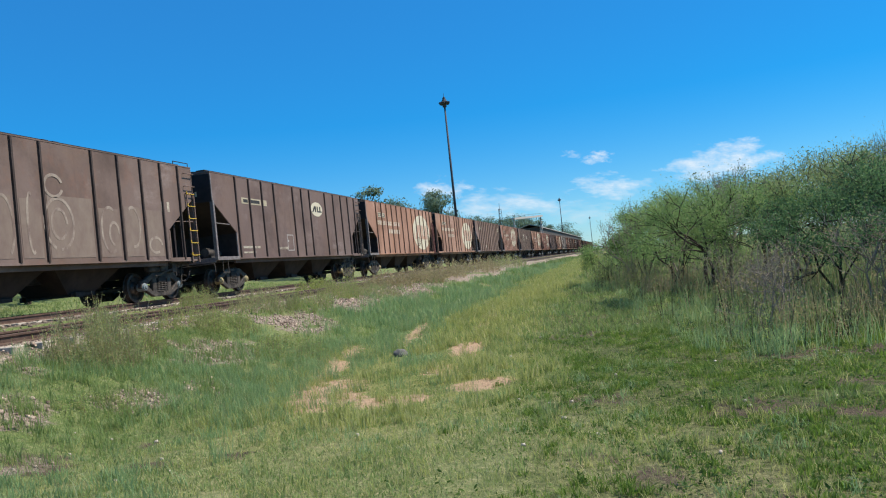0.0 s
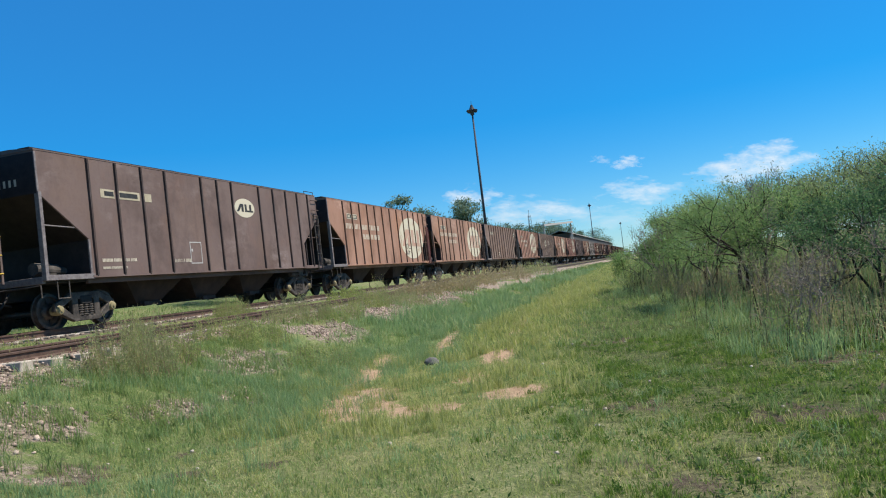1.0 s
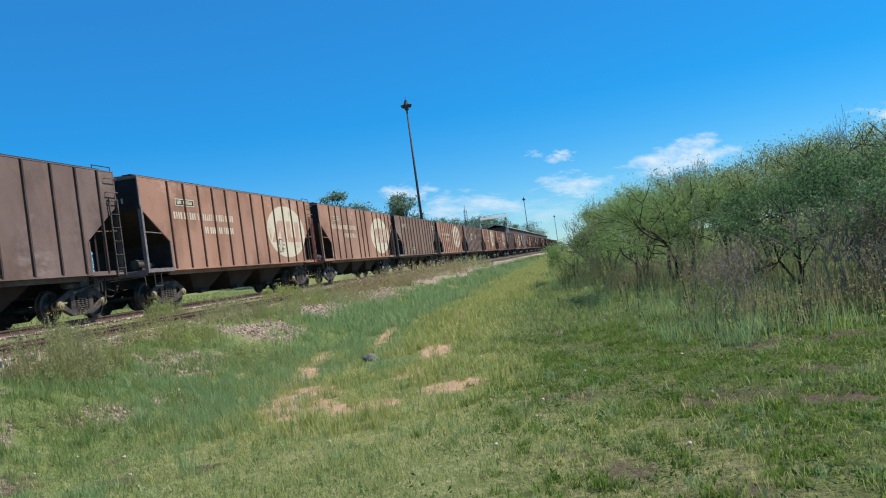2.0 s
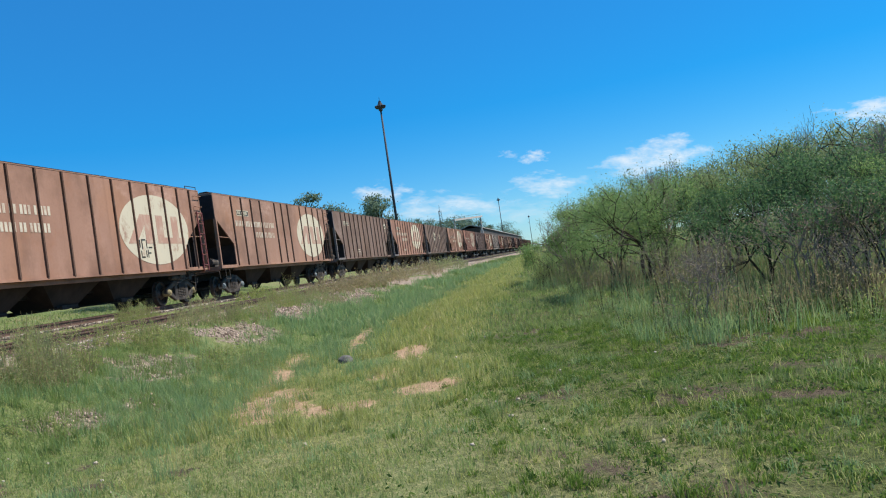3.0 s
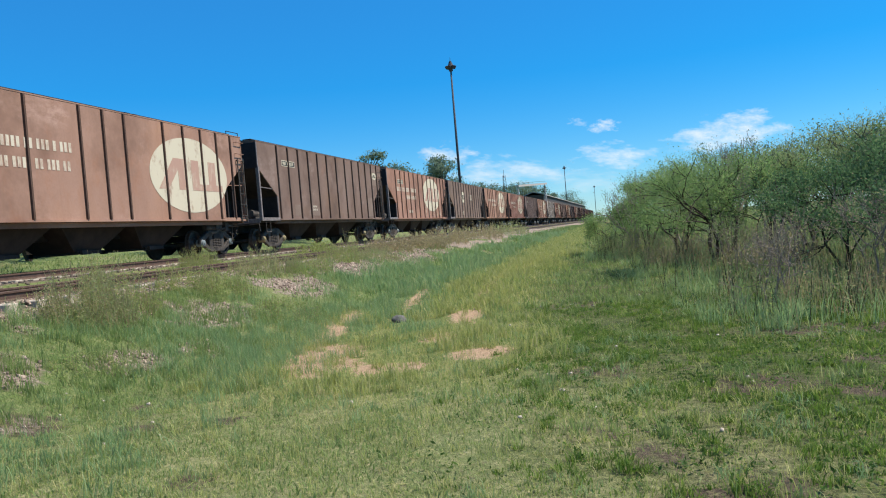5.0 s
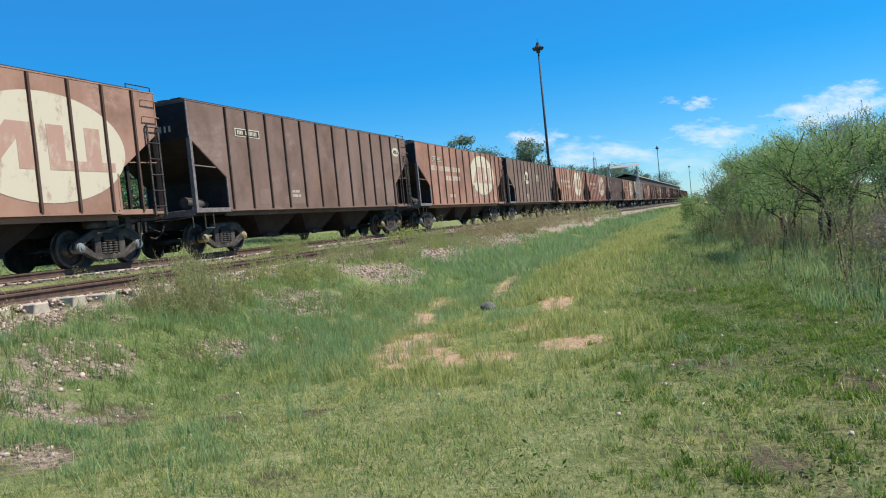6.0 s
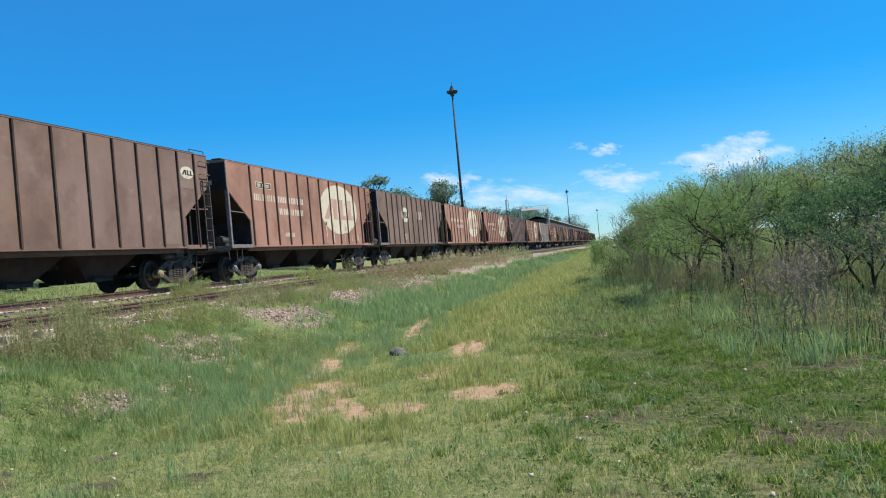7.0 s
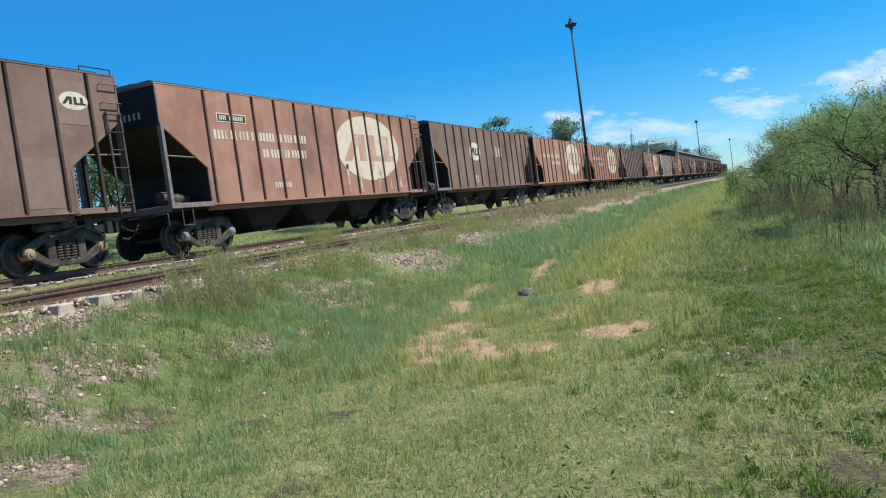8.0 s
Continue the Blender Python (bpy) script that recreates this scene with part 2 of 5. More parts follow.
def finish(bm, name, material, bevel=0.0, smooth=False):
    bmesh.ops.recalc_face_normals(bm, faces=bm.faces)
    if bevel:
        edges = [e for e in bm.edges if len(e.link_faces) == 2 and e.calc_face_angle() > 0.5]
        bmesh.ops.bevel(bm, geom=edges, offset=bevel, segments=1, affect="EDGES", clamp_overlap=True)
    me = bpy.data.meshes.new(name)
    bm.to_mesh(me)
    bm.free()
    me.materials.append(material)
    if smooth:
        me.polygons.foreach_set("use_smooth", [True] * len(me.polygons))
    return me


MESHES = {}


def part(name, build, material, parent, label="", m=None, bevel=0.0, smooth=False, key=""):
    """ONE mesh object under a thing or under a part; alike parts share their mesh."""
    k = (name, key, material.name)
    if k not in MESHES:
        bm = bmesh.new()
        build(bm)
        MESHES[k] = finish(bm, name, material, bevel, smooth)
    ob = new(name, MESHES[k])
    ob.parent = parent
    if m:
        ob.matrix_basis = m
    return tagged(ob, label)


def raw_mesh(name, verts, faces_flat, counts, material, smooth=False):
    """A mesh straight from numpy arrays."""
    me = bpy.data.meshes.new(name)
    me.vertices.add(len(verts))
    me.vertices.foreach_set("co", np.asarray(verts, np.float32).ravel())
    me.loops.add(len(faces_flat))
    me.loops.foreach_set("vertex_index", np.asarray(faces_flat, np.int32))
    me.polygons.add(len(counts))
    starts = np.concatenate(([0], np.cumsum(counts)[:-1]))
    me.polygons.foreach_set("loop_start", starts.astype(np.int32))
    me.update(calc_edges=True)
    me.validate()
    me.materials.append(material)
    if smooth:
        me.polygons.foreach_set("use_smooth", [True] * len(me.polygons))
    return me


# ---- the lie of the land ----
NEAR_X, NEAR_RAIL = -10.02, 1.24          # middle of the empty track, its rail top
FAR_X, FAR_RAIL = -14.38, 1.45            # middle of the train's track, its rail top
GAUGE = 1.435


def step(v, a, b):
    t = np.clip((v - a) / (b - a), 0, 1)
    return t * t * (3 - 2 * t)


def gz(x, y):
    """Height of the ground; x and y may be arrays."""
    x, y = np.asarray(x, float), np.asarray(y, float)
    r = 0.30 * step(y, 11, 22) + 0.45 * step(y, 22, 80)
    e = step(-x, 5.0, 8.6)
    rim = 0.11 * step(y, 11, 14)
    z = r * (1 - e) + (0.93 + rim) * e + (0.13 - rim) * step(-x, 8.72, 8.9)
    bed = step(-x, 12.0, 12.7) * (1 - step(-x, 16.2, 17.2))
    z = z + 0.2 * bed + 3.6 * step(-x, 18, 60)
    bumps = 0.03 * np.sin(1.7 * x + 0.6 * y) * np.sin(1.1 * y - 0.4 * x) + 0.015 * np.sin(4.1 * x + 1.3) * np.sin(3.7 * y)
    return z + bumps * (1 - bed) * (0.3 + 0.7 * (1 - step(-x, 8.0, 9.0))) * (1 - step(np.hypot(x, y), 60, 200))


def lattice(x, y, k):
    """Smooth value noise on a unit grid."""
    ix, iy = np.floor(x), np.floor(y)
    fx, fy = x - ix, y - iy
    fx, fy = fx * fx * (3 - 2 * fx), fy * fy * (3 - 2 * fy)
    h = lambda a, b: np.modf(np.abs(np.sin(a * 127.1 + b * 311.7 + k * 74.7) * 43758.5453))[0]
    return (h(ix, iy) * (1 - fx) + h(ix + 1, iy) * fx) * (1 - fy) + (h(ix, iy + 1) * (1 - fx) + h(ix + 1, iy + 1) * fx) * fy


def wave(x, y, s, k=0.0):
    """An uneven patchy pattern between 0 and 1, s its size in metres."""
    x, y = np.asarray(x, float), np.asarray(y, float)
    v = 0.55 * lattice(x / s, y / s, k) + 0.3 * lattice(x / s * 2.3, y / s * 2.3, k + 5) + 0.15 * lattice(x / s * 5.1, y / s * 5.1, k + 9)
    return np.clip(0.5 + (v - 0.5) * 1.7, 0, 1)


def dirt_at(x, y):
    d = 0.0
    for cx, cy, rx, ry, a in ((-3.95, 9.4, 0.6, 1.0, 0.3), (-4.3, 10.6, 0.55, 1.3, 0.3), (-5.05, 12.6, 0.35, 1.0, 0.3), (-5.15, 14.3, 0.3, 0.8, 0.3), (-3.15, 9.05, 0.3, 0.45, 0.2), (-2.8, 9.3, 0.3, 0.42, 0.3),
                              (-1.95, 10.0, 0.45, 0.5, 0.0), (-2.87, 13.8, 0.3, 1.1, 0.2), (-2.8, 11.4, 0.3, 0.6, 0.2), (-3.17, 18.2, 0.16, 2.4, 0.05), (-2.9, 24.5, 0.16, 3.2, -0.04), (-4.6, 16.8, 0.16, 2.2, 0.1)):
        u, v = (x - cx) * math.cos(a) + (y - cy) * math.sin(a), -(x - cx) * math.sin(a) + (y - cy) * math.cos(a)
        d = np.maximum(d, 1 - step((u / rx) ** 2 + (v / ry) ** 2, 0.1, 1.7))
    return d * (0.3 + 1.0 * wave(x, y, 0.45, 2.0))


def straw_at(x, y):
    patch = 1 - step(((x + 3.2) / 2.6) ** 2 + ((y - 10.8) / 4.2) ** 2, 0.3, 1.2)
    strip = (1 - step(np.abs(x + 3.1 + 1.3 * (wave(x, y, 2.2, 91) - 0.5)), 0.5, 1.7)) * step(y, 10, 15)
    return np.maximum(patch, strip)


def bare_at(x, y):
    """Trodden dark soil in the lawn."""
    d = 0.0
    for cx, cy, rx, ry in ((1.1, 7.6, 0.7, 0.5), (1.9, 7.2, 0.5, 0.4), (0.12, 5.4, 0.25, 0.4), (0.3, 4.7, 0.22, 0.3), (0.75, 4.7, 0.3, 0.3), (2.5, 8.5, 0.9, 0.5), (1.3, 4.0, 0.3, 0.25), (-0.4, 8.4, 0.5, 0.4),
                           (2.6, 10.6, 1.2, 0.5), (1.0, 10.9, 0.6, 0.4), (-4.47, 6.4, 0.45, 0.35), (-3.84, 6.8, 0.3, 0.3), (-0.2, 6.1, 0.35, 0.25), (-1.0, 14.5, 0.7, 0.6), (-5.0, 7.6, 0.4, 0.4), (-5.7, 6.4, 0.5, 0.5), (-5.6, 5.2, 0.7, 0.5), (-3.1, 5.0, 0.3, 0.25), (-1.7, 4.4, 0.25, 0.2)):
        d = np.maximum(d, 1 - step(((x - cx) / rx) ** 2 + ((y - cy) / ry) ** 2, 0.1, 1.4))
    return d * (0.3 + 0.8 * wave(x, y, 0.35, 41))


def darker_lawn_at(x, y):
    """Mask of the darker green lawn on the thicket's side."""
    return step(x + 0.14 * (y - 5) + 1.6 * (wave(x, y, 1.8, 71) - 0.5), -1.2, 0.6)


def pale_at(x, y):
    """The drier, paler middle of the meadow."""
    return (1 - step(((x + 2.0) / 3.4) ** 2 + ((y - 5.0) / 5.0) ** 2, 0.2, 1.3)) * (0.35 + 0.65 * wave(x, y, 0.9, 17))


def gravel_at(x, y):
    bank = 0.0
    for cx, cy, rx, ry in ((-6.95, 12.1, 0.55, 1.2), (-7.0, 16.1, 0.6, 1.4), (-7.2, 20.5, 0.6, 1.8), (-6.9, 7.2, 0.5, 0.7), (-6.4, 6.2, 0.5, 0.5), (-8.3, 8.2, 0.5, 2.2), (-7.7, 26, 0.5, 2.4), (-5.75, 6.3, 0.3, 0.3),
                           (-5.5, 5.2, 0.45, 0.35), (-8.4, 14, 0.35, 3.0), (-6.3, 8.9, 0.4, 0.6), (-6.0, 10.2, 0.35, 0.5), (-8.2, 18.5, 0.35, 2.0)):
        bank = np.maximum(bank, 1 - step(((x - cx) / rx) ** 2 + ((y - cy) / ry) ** 2, 0.1, 1.7))
    bank = bank * (0.15 + 1.15 * wave(x, y, 0.45, 1.0))
    bank = np.maximum(bank, step(y, 19, 26) * step(-x, 6.3, 7.0) * (1 - step(-x, 8.9, 9.1)) * 0.75 * step(wave(x, y, 1.6, 35), 0.25, 0.8))
    upper = step(-x, 6.7, 7.7) * (1 - step(-x, 8.9, 9.1)) * step(wave(x, y, 0.9, 33), 0.35, 0.75) * 0.62
    return np.clip(np.maximum(bank, upper), 0, 1)


def bed_at(x, y):
    beds = step(-x, 8.6, 8.9) * (1 - step(-x, 11.4, 11.9)) * (0.45 + 0.55 * (1 - step(y, 18, 40)))
    return np.maximum(beds, step(-x, 12.3, 12.8) * (1 - step(-x, 16, 16.5)))


def build_ground():
    def axis(fine, far, grow):
        v = list(fine)
        d = v[1] - v[0]
        while v[-1] < far:
            d *= grow
            v.append(v[-1] + d)
        return v
    xs = np.arange(-18, 8.01, 0.2)
    right = axis(xs[-2:], 4200, 1.18)[2:]
    left = [-2 * 18 - a for a in axis([-18.0, -17.84], 4200, 1.18)[1:]]
    xs = np.concatenate((sorted(a for a in left if a < -18.05), xs, right))
    ys = np.arange(-4, 30.01, 0.16)
    fwd = axis(ys[-2:], 4600, 1.10)[2:]
    back = sorted(-4 - a for a in axis([0, 0.16], 1500, 1.25)[1:])
    ys = np.concatenate((back, ys, fwd))
    gx, gy = np.meshgrid(xs, ys)
    verts = np.stack((gx, gy, gz(gx, gy)), -1).reshape(-1, 3)
    nx, ny = len(xs), len(ys)
    i = (np.arange(ny - 1)[:, None] * nx + np.arange(nx - 1)[None, :]).ravel()
    quads = np.stack((i, i + 1, i + nx + 1, i + nx), -1)
    me = raw_mesh("ground", verts, quads.ravel(), np.full(len(quads), 4), GROUND, True)
    for name, fn in (("dirt", dirt_at), ("straw", straw_at), ("gravel", gravel_at), ("pale", pale_at), ("bare", bare_at), ("bed", bed_at), ("darker_lawn", darker_lawn_at)):
        a = me.attributes.new(name, "FLOAT", "POINT")
        a.data.foreach_set("value", fn(verts[:, 0], verts[:, 1]).astype(np.float32))
    return tagged(new("ground", me), "grassy green meadow with bare sandy patches beside railway", "ground", kind="structure")


build_ground()


# ---- railway track ----
def rail_profile():
    h = 0.155
    return [(-0.065, 0), (0.065, 0), (0.065, 0.012), (0.012, 0.035), (0.012, h - 0.045), (0.036, h - 0.034), (0.036, h - 0.006), (0.028, h),
            (-0.028, h), (-0.036, h - 0.006), (-0.036, h - 0.034), (-0.012, h - 0.045), (-0.012, 0.035), (-0.065, 0.012)]


def build_rail(x, top, y0, y1, label):
    bm = bmesh.new()
    prof = [(px, pz + top - 0.155) for px, pz in rail_profile()]
    a = [bm.verts.new((x + px, y0, pz)) for px, pz in prof]
    b = [bm.verts.new((x + px, y1, pz)) for px, pz in prof]
    for i in range(len(prof)):
        j = (i + 1) % len(prof)
        bm.faces.new((a[i], a[j], b[j], b[i]))
    bm.faces.new(a[::-1]), bm.faces.new(b)
    ob = new("rail", finish(bm, "rail", RAIL))
    return tagged(ob, label, "rail", "rails", "structure")


for cx, top, label in ((NEAR_X, NEAR_RAIL, "rusty brown rail of the empty track"), (FAR_X, FAR_RAIL, "rusty steel rail under the freight train")):
    for s in (-1, 1):
        build_rail(cx + s * (GAUGE / 2 + 0.03), top, -40, 900, label)

# ---- hopper wagons ----
LEN, HALF, PITCH, SPEED, FIRST = 15.0, 1.40, 16.19, 9.074, 7.2    # FIRST: where wagon one's near end stands at 0 s
SILL, TOP = 1.16, 4.08


def end_profile():
    return [(0, TOP), (0, 3.08), (1.5, 2.05), (1.5, SILL), (LEN - 1.5, SILL), (LEN - 1.5, 2.05), (LEN, 3.08), (LEN, TOP)]


def body_mesh(bm):
    prism(bm, end_profile(), -HALF, HALF)


def roof_mesh(bm):
    e = HALF + 0.008
    out = [(-e, TOP - 0.02), (-e, TOP + 0.01), (-0.75, TOP + 0.07), (0.75, TOP + 0.07), (e, TOP + 0.01), (e, TOP - 0.02)]
    a = [bm.verts.new((x, -0.02, z)) for x, z in out]
    b = [bm.verts.new((x, LEN + 0.02, z)) for x, z in out]
    for i in range(len(out)):
        j = (i + 1) % len(out)
        bm.faces.new((a[i], a[j], b[j], b[i]))
    bm.faces.new(a[::-1]), bm.faces.new(b)


def walkway_mesh(bm):
    for x in (-0.95, 0.95):
        box(bm, x - 0.16, x + 0.16, 0.2, LEN - 0.2, TOP + 0.09, TOP + 0.12)
        for i in range(9):
            y = 0.4 + i * 1.77
            box(bm, x - 0.05, x + 0.05, y, y + 0.05, TOP + 0.03, TOP + 0.10)


def hatch_mesh(bm):
    box(bm, -0.42, 0.42, 0, 2.3, TOP + 0.07, TOP + 0.12)
    for y in (0.3, 2.0):
        box(bm, -0.5, 0.5, y, y + 0.08, TOP + 0.12, TOP + 0.17)


def hatch_lug_mesh(bm):
    # a small lock bracket at the roof's edge
    box(bm, HALF - 0.16, HALF - 0.05, 0, 0.2, TOP + 0.005, TOP + 0.055)


def rib_mesh(bm):
    # a pressed hat section with sloping flanks, on the x = +HALF side
    pts = [(HALF, -0.042), (HALF + 0.05, -0.028), (HALF + 0.05, 0.028), (HALF, 0.042)]
    a = [bm.verts.new((px, py, SILL + 0.02)) for px, py in pts]
    b = [bm.verts.new((px, py, TOP - 0.03)) for px, py in pts]
    for i in range(4):
        j = (i + 1) % 4
        bm.faces.new((a[i], a[j], b[j], b[i]))
    bm.faces.new(a[::-1]), bm.faces.new(b)


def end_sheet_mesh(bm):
    # near-black end plate, shade painted in: upright, then slope sheet, then inner bulkhead
    line = [(0, TOP - 0.06), (0, 3.08), (1.5, 2.05), (1.5, SILL)]
    w = HALF - 0.03
    rows = []
    for y, z in line:
        rows.append([bm.verts.new((s * w, y - 0.006, z - 0.004)) for s in (-1, 1)])
    for p, q in zip(rows, rows[1:]):
        f = bm.faces.new((p[0], p[1], q[1], q[0]))
    back = bmesh.ops.extrude_face_region(bm, geom=list(bm.faces))
    for v in back["geom"]:
        if isinstance(v, bmesh.types.BMVert):
            v.co.y += 0.005
            v.co.z += 0.003


def sill_mesh(bm):
    for s in (1, -1):
        box(bm, s * (HALF - 0.06), s * (HALF + 0.03), 1.5, LEN - 1.5, SILL - 0.035, SILL + 0.018)
        box(bm, s * (HALF - 0.14), s * (HALF - 0.22), 1.5, LEN - 1.5, SILL - 0.16, SILL - 0.036)


def end_frame_mesh(bm):
    # corner posts, bottom members and a thin brace at the y = 0 end
    for s in (1, -1):
        x0, x1 = s * (HALF - 0.10), s * (HALF + 0.02)
        box(bm, x0, x1, 0.0, 0.10, SILL - 0.06, 3.12)
        box(bm, x0, x1, 0.10, 1.58, SILL - 0.06, SILL + 0.06)
        box(bm, s * (HALF - 0.03), s * (HALF + 0.01), 1.46, 1.53, SILL + 0.06, 2.05)
        bar(bm, (s * (HALF - 0.03), 0.1, 2.36), (s * (HALF - 0.03), 1.08, 2.33), 0.03, 0.03)
        box(bm, s * (HALF - 0.02), s * (HALF + 0.008), -0.01, 0.05, 3.12, TOP - 0.055)
    box(bm, -HALF + 0.1, HALF - 0.1, 0.0, 0.10, SILL - 0.12, SILL + 0.04)


def step_mesh(bm):
    x = HALF - 0.02
    for y in (0.35, 0.72):
        tube(bm, (x, y, SILL - 0.06), (x, y, SILL - 0.49), 0.016, seg=6)
    tube(bm, (x, 0.34, SILL - 0.48), (x, 0.73, SILL - 0.48), 0.018, seg=6)


def ladder_mesh(bm):
    x = HALF + 0.06
    for y in (0.08, 0.46):
        bar(bm, (x, y, SILL - 0.1), (x, y, 3.25), 0.03, 0.05)
    for y in (0.08, 0.46):
        for z in (1.3, 3.2):
            box(bm, HALF, x, y - 0.02, y + 0.02, z, z + 0.04)


def rung_mesh(bm):
    x = HALF + 0.075
    tube(bm, (x, 0.06, 0), (x, 0.48, 0), 0.015, seg=6)
    box(bm, x - 0.01, x + 0.01, 0.05, 0.08, 0.0, 0.09)


def grab_iron_mesh(bm):
    x = HALF + 0.09
    tube(bm, (x, 0.02, 0), (x, 0.5, 0), 0.014, seg=6)
    for y in (0.02, 0.5):
        tube(bm, (HALF, y, 0), (x + 0.01, y, 0), 0.013, seg=6)


def roof_rail_mesh(bm):
    x = HALF - 0.05
    tube(bm, (x, 0.02, TOP), (x, 0.02, TOP + 0.13), 0.014, seg=6)
    tube(bm, (x, 0.01, TOP + 0.13), (x, 0.85, TOP + 0.13), 0.014, seg=6)
    tube(bm, (x, 0.84, TOP + 0.13), (x, 0.84, TOP), 0.014, seg=6)


def centre_sill_mesh(bm):
    box(bm, -0.22, 0.22, 0.05, LEN - 0.05, 0.72, 1.04)
    box(bm, -HALF + 0.15, HALF - 0.15, 0.05, 1.45, 1.05, 1.10)
    box(bm, -HALF + 0.15, HALF - 0.15, LEN - 1.45, LEN - 0.05, 1.05, 1.10)


def hopper_mesh(bm):
    a = [bm.verts.new(p) for p in ((-1.0, 0, SILL), (1.0, 0, SILL), (1.0, 2.9, SILL), (-1.0, 2.9, SILL))]
    b = [bm.verts.new(p) for p in ((-0.6, 0.95, 0.40), (0.6, 0.95, 0.40), (0.6, 1.95, 0.40), (-0.6, 1.95, 0.40))]
    for i in range(4):
        j = (i + 1) % 4
        bm.faces.new((a[i], a[j], b[j], b[i]))
    bm.faces.new(a), bm.faces.new(b[::-1])


def gate_mesh(bm):
    box(bm, -0.68, 0.68, 0.98, 1.92, 0.34, 0.43)
    tube(bm, (-0.8, 1.1, 0.38), (0.8, 1.1, 0.38), 0.03, seg=8)
    box(bm, 0.78, 0.85, 0.95, 1.25, 0.32, 0.44)
    box(bm, -0.85, -0.78, 0.95, 1.25, 0.32, 0.44)


def coupler_mesh(bm):
    box(bm, -0.09, 0.09, -0.42, 0.3, 0.76, 0.94)
    box(bm, -0.17, 0.13, -0.52, -0.36, 0.72, 0.99)
    tube(bm, (0.16, -0.4, 0.8), (0.3, 0.1, 0.62), 0.025, seg=6)
    tube(bm, (-0.6, 0.05, 0.98), (0.9, 0.0, 0.98), 0.02, seg=6)


def brake_mesh(bm):
    tube(bm, (0.75, 0.35, 1.42), (0.75, 1.05, 1.38), 0.15, seg=14)
    tube(bm, (0.75, 1.05, 1.38), (0.75, 1.32, 1.37), 0.09, seg=10)
    box(bm, 0.6, 0.9, 0.5, 0.9, 1.1, 1.3)


def brake_gear_mesh(bm):
    # valve block, levers and pipes above the bogie at the ladder end
    box(bm, 0.85, 1.15, LEN - 1.75, LEN - 1.35, 0.86, 1.06)
    box(bm, 0.95, 1.2, LEN - 1.2, LEN - 1.0, 0.80, 1.08)
    tube(bm, (1.05, LEN - 2.3, 0.92), (1.05, LEN - 1.75, 0.92), 0.09, seg=10)
    tube(bm, (1.1, LEN - 2.9, 1.02), (1.1, LEN - 0.1, 1.02), 0.022, seg=6)
    bar(bm, (1.18, LEN - 2.1, 0.72), (1.18, LEN - 0.75, 0.98), 0.025, 0.05)
    bar(bm, (1.15, LEN - 0.72, 0.4), (1.15, LEN - 0.62, 1.05), 0.03, 0.04)


def hose_mesh(bm):
    pts = [(0.34, 0.05, 0.92), (0.38, -0.12, 0.78), (0.38, -0.28, 0.60), (0.34, -0.42, 0.52), (0.28, -0.54, 0.56)]
    for p, q in zip(pts, pts[1:]):
        tube(bm, p, q, 0.028, seg=7)


def lever_mesh(bm):
    tube(bm, (0.2, -0.2, 0.98), (1.3, -0.06, 1.0), 0.016, seg=6)
    tube(bm, (1.3, -0.06, 1.0), (1.34, -0.1, 0.72), 0.016, seg=6)


def side_frame_mesh(bm):
    # cast side frame with three windows, on the +x side, centred on the bogie
    P = {"A": (-1.05, 0.40), "B": (-1.0, 0.58), "C": (-0.45, 0.82), "J": (-0.85, 0.32), "I": (-0.42, 0.12), "a": (-0.76, 0.49), "b": (-0.47, 0.65), "c": (-0.47, 0.28), "d": (-0.27, 0.65), "g": (-0.27, 0.25)}
    for k, m in (("F", "A"), ("E", "B"), ("D", "C"), ("G", "J"), ("H", "I"), ("p", "a"), ("q", "b"), ("r", "c"), ("e", "d"), ("f", "g")):
        P[k] = (-P[m][0], P[m][1])
    v = {k: bm.verts.new((0.94, y, z)) for k, (y, z) in P.items()}
    for face in ("ABa", "BCba", "CDqedb", "bdgc", "eqrf", "cgfrHI", "JIca", "AaJ", "EFp", "DEpq", "HGpr", "GFp"):
        bm.faces.new([v[k] for k in face])
    bmesh.ops.recalc_face_normals(bm, faces=bm.faces)
    made = bmesh.ops.extrude_face_region(bm, geom=list(bm.faces))
    for k in made["geom"]:
        if isinstance(k, bmesh.types.BMVert):
            k.co.x += 0.12


def bolster_mesh(bm):
    box(bm, -1.08, 1.08, -0.2, 0.2, 0.52, 0.72)


def spring_mesh(bm):
    # one coil, as a ribbed column
    prof = [(0.0, 0.05)]
    for i in range(5):
        z = 0.01 + i * 0.056
        prof += [(z, 0.062), (z + 0.014, 0.085), (z + 0.03, 0.085), (z + 0.044, 0.062)]
    lathe(bm, prof, seg=12)
    bmesh.ops.rotate(bm, verts=bm.verts, matrix=Matrix.Rotation(radians(-90), 3, "Y"))


def axle_box_mesh(bm):
    lathe(bm, [(0.86, 0.10), (0.87, 0.115), (1.07, 0.115), (1.09, 0.10), (1.11, 0.095), (1.12, 0.045), (1.135, 0.04)], seg=16)


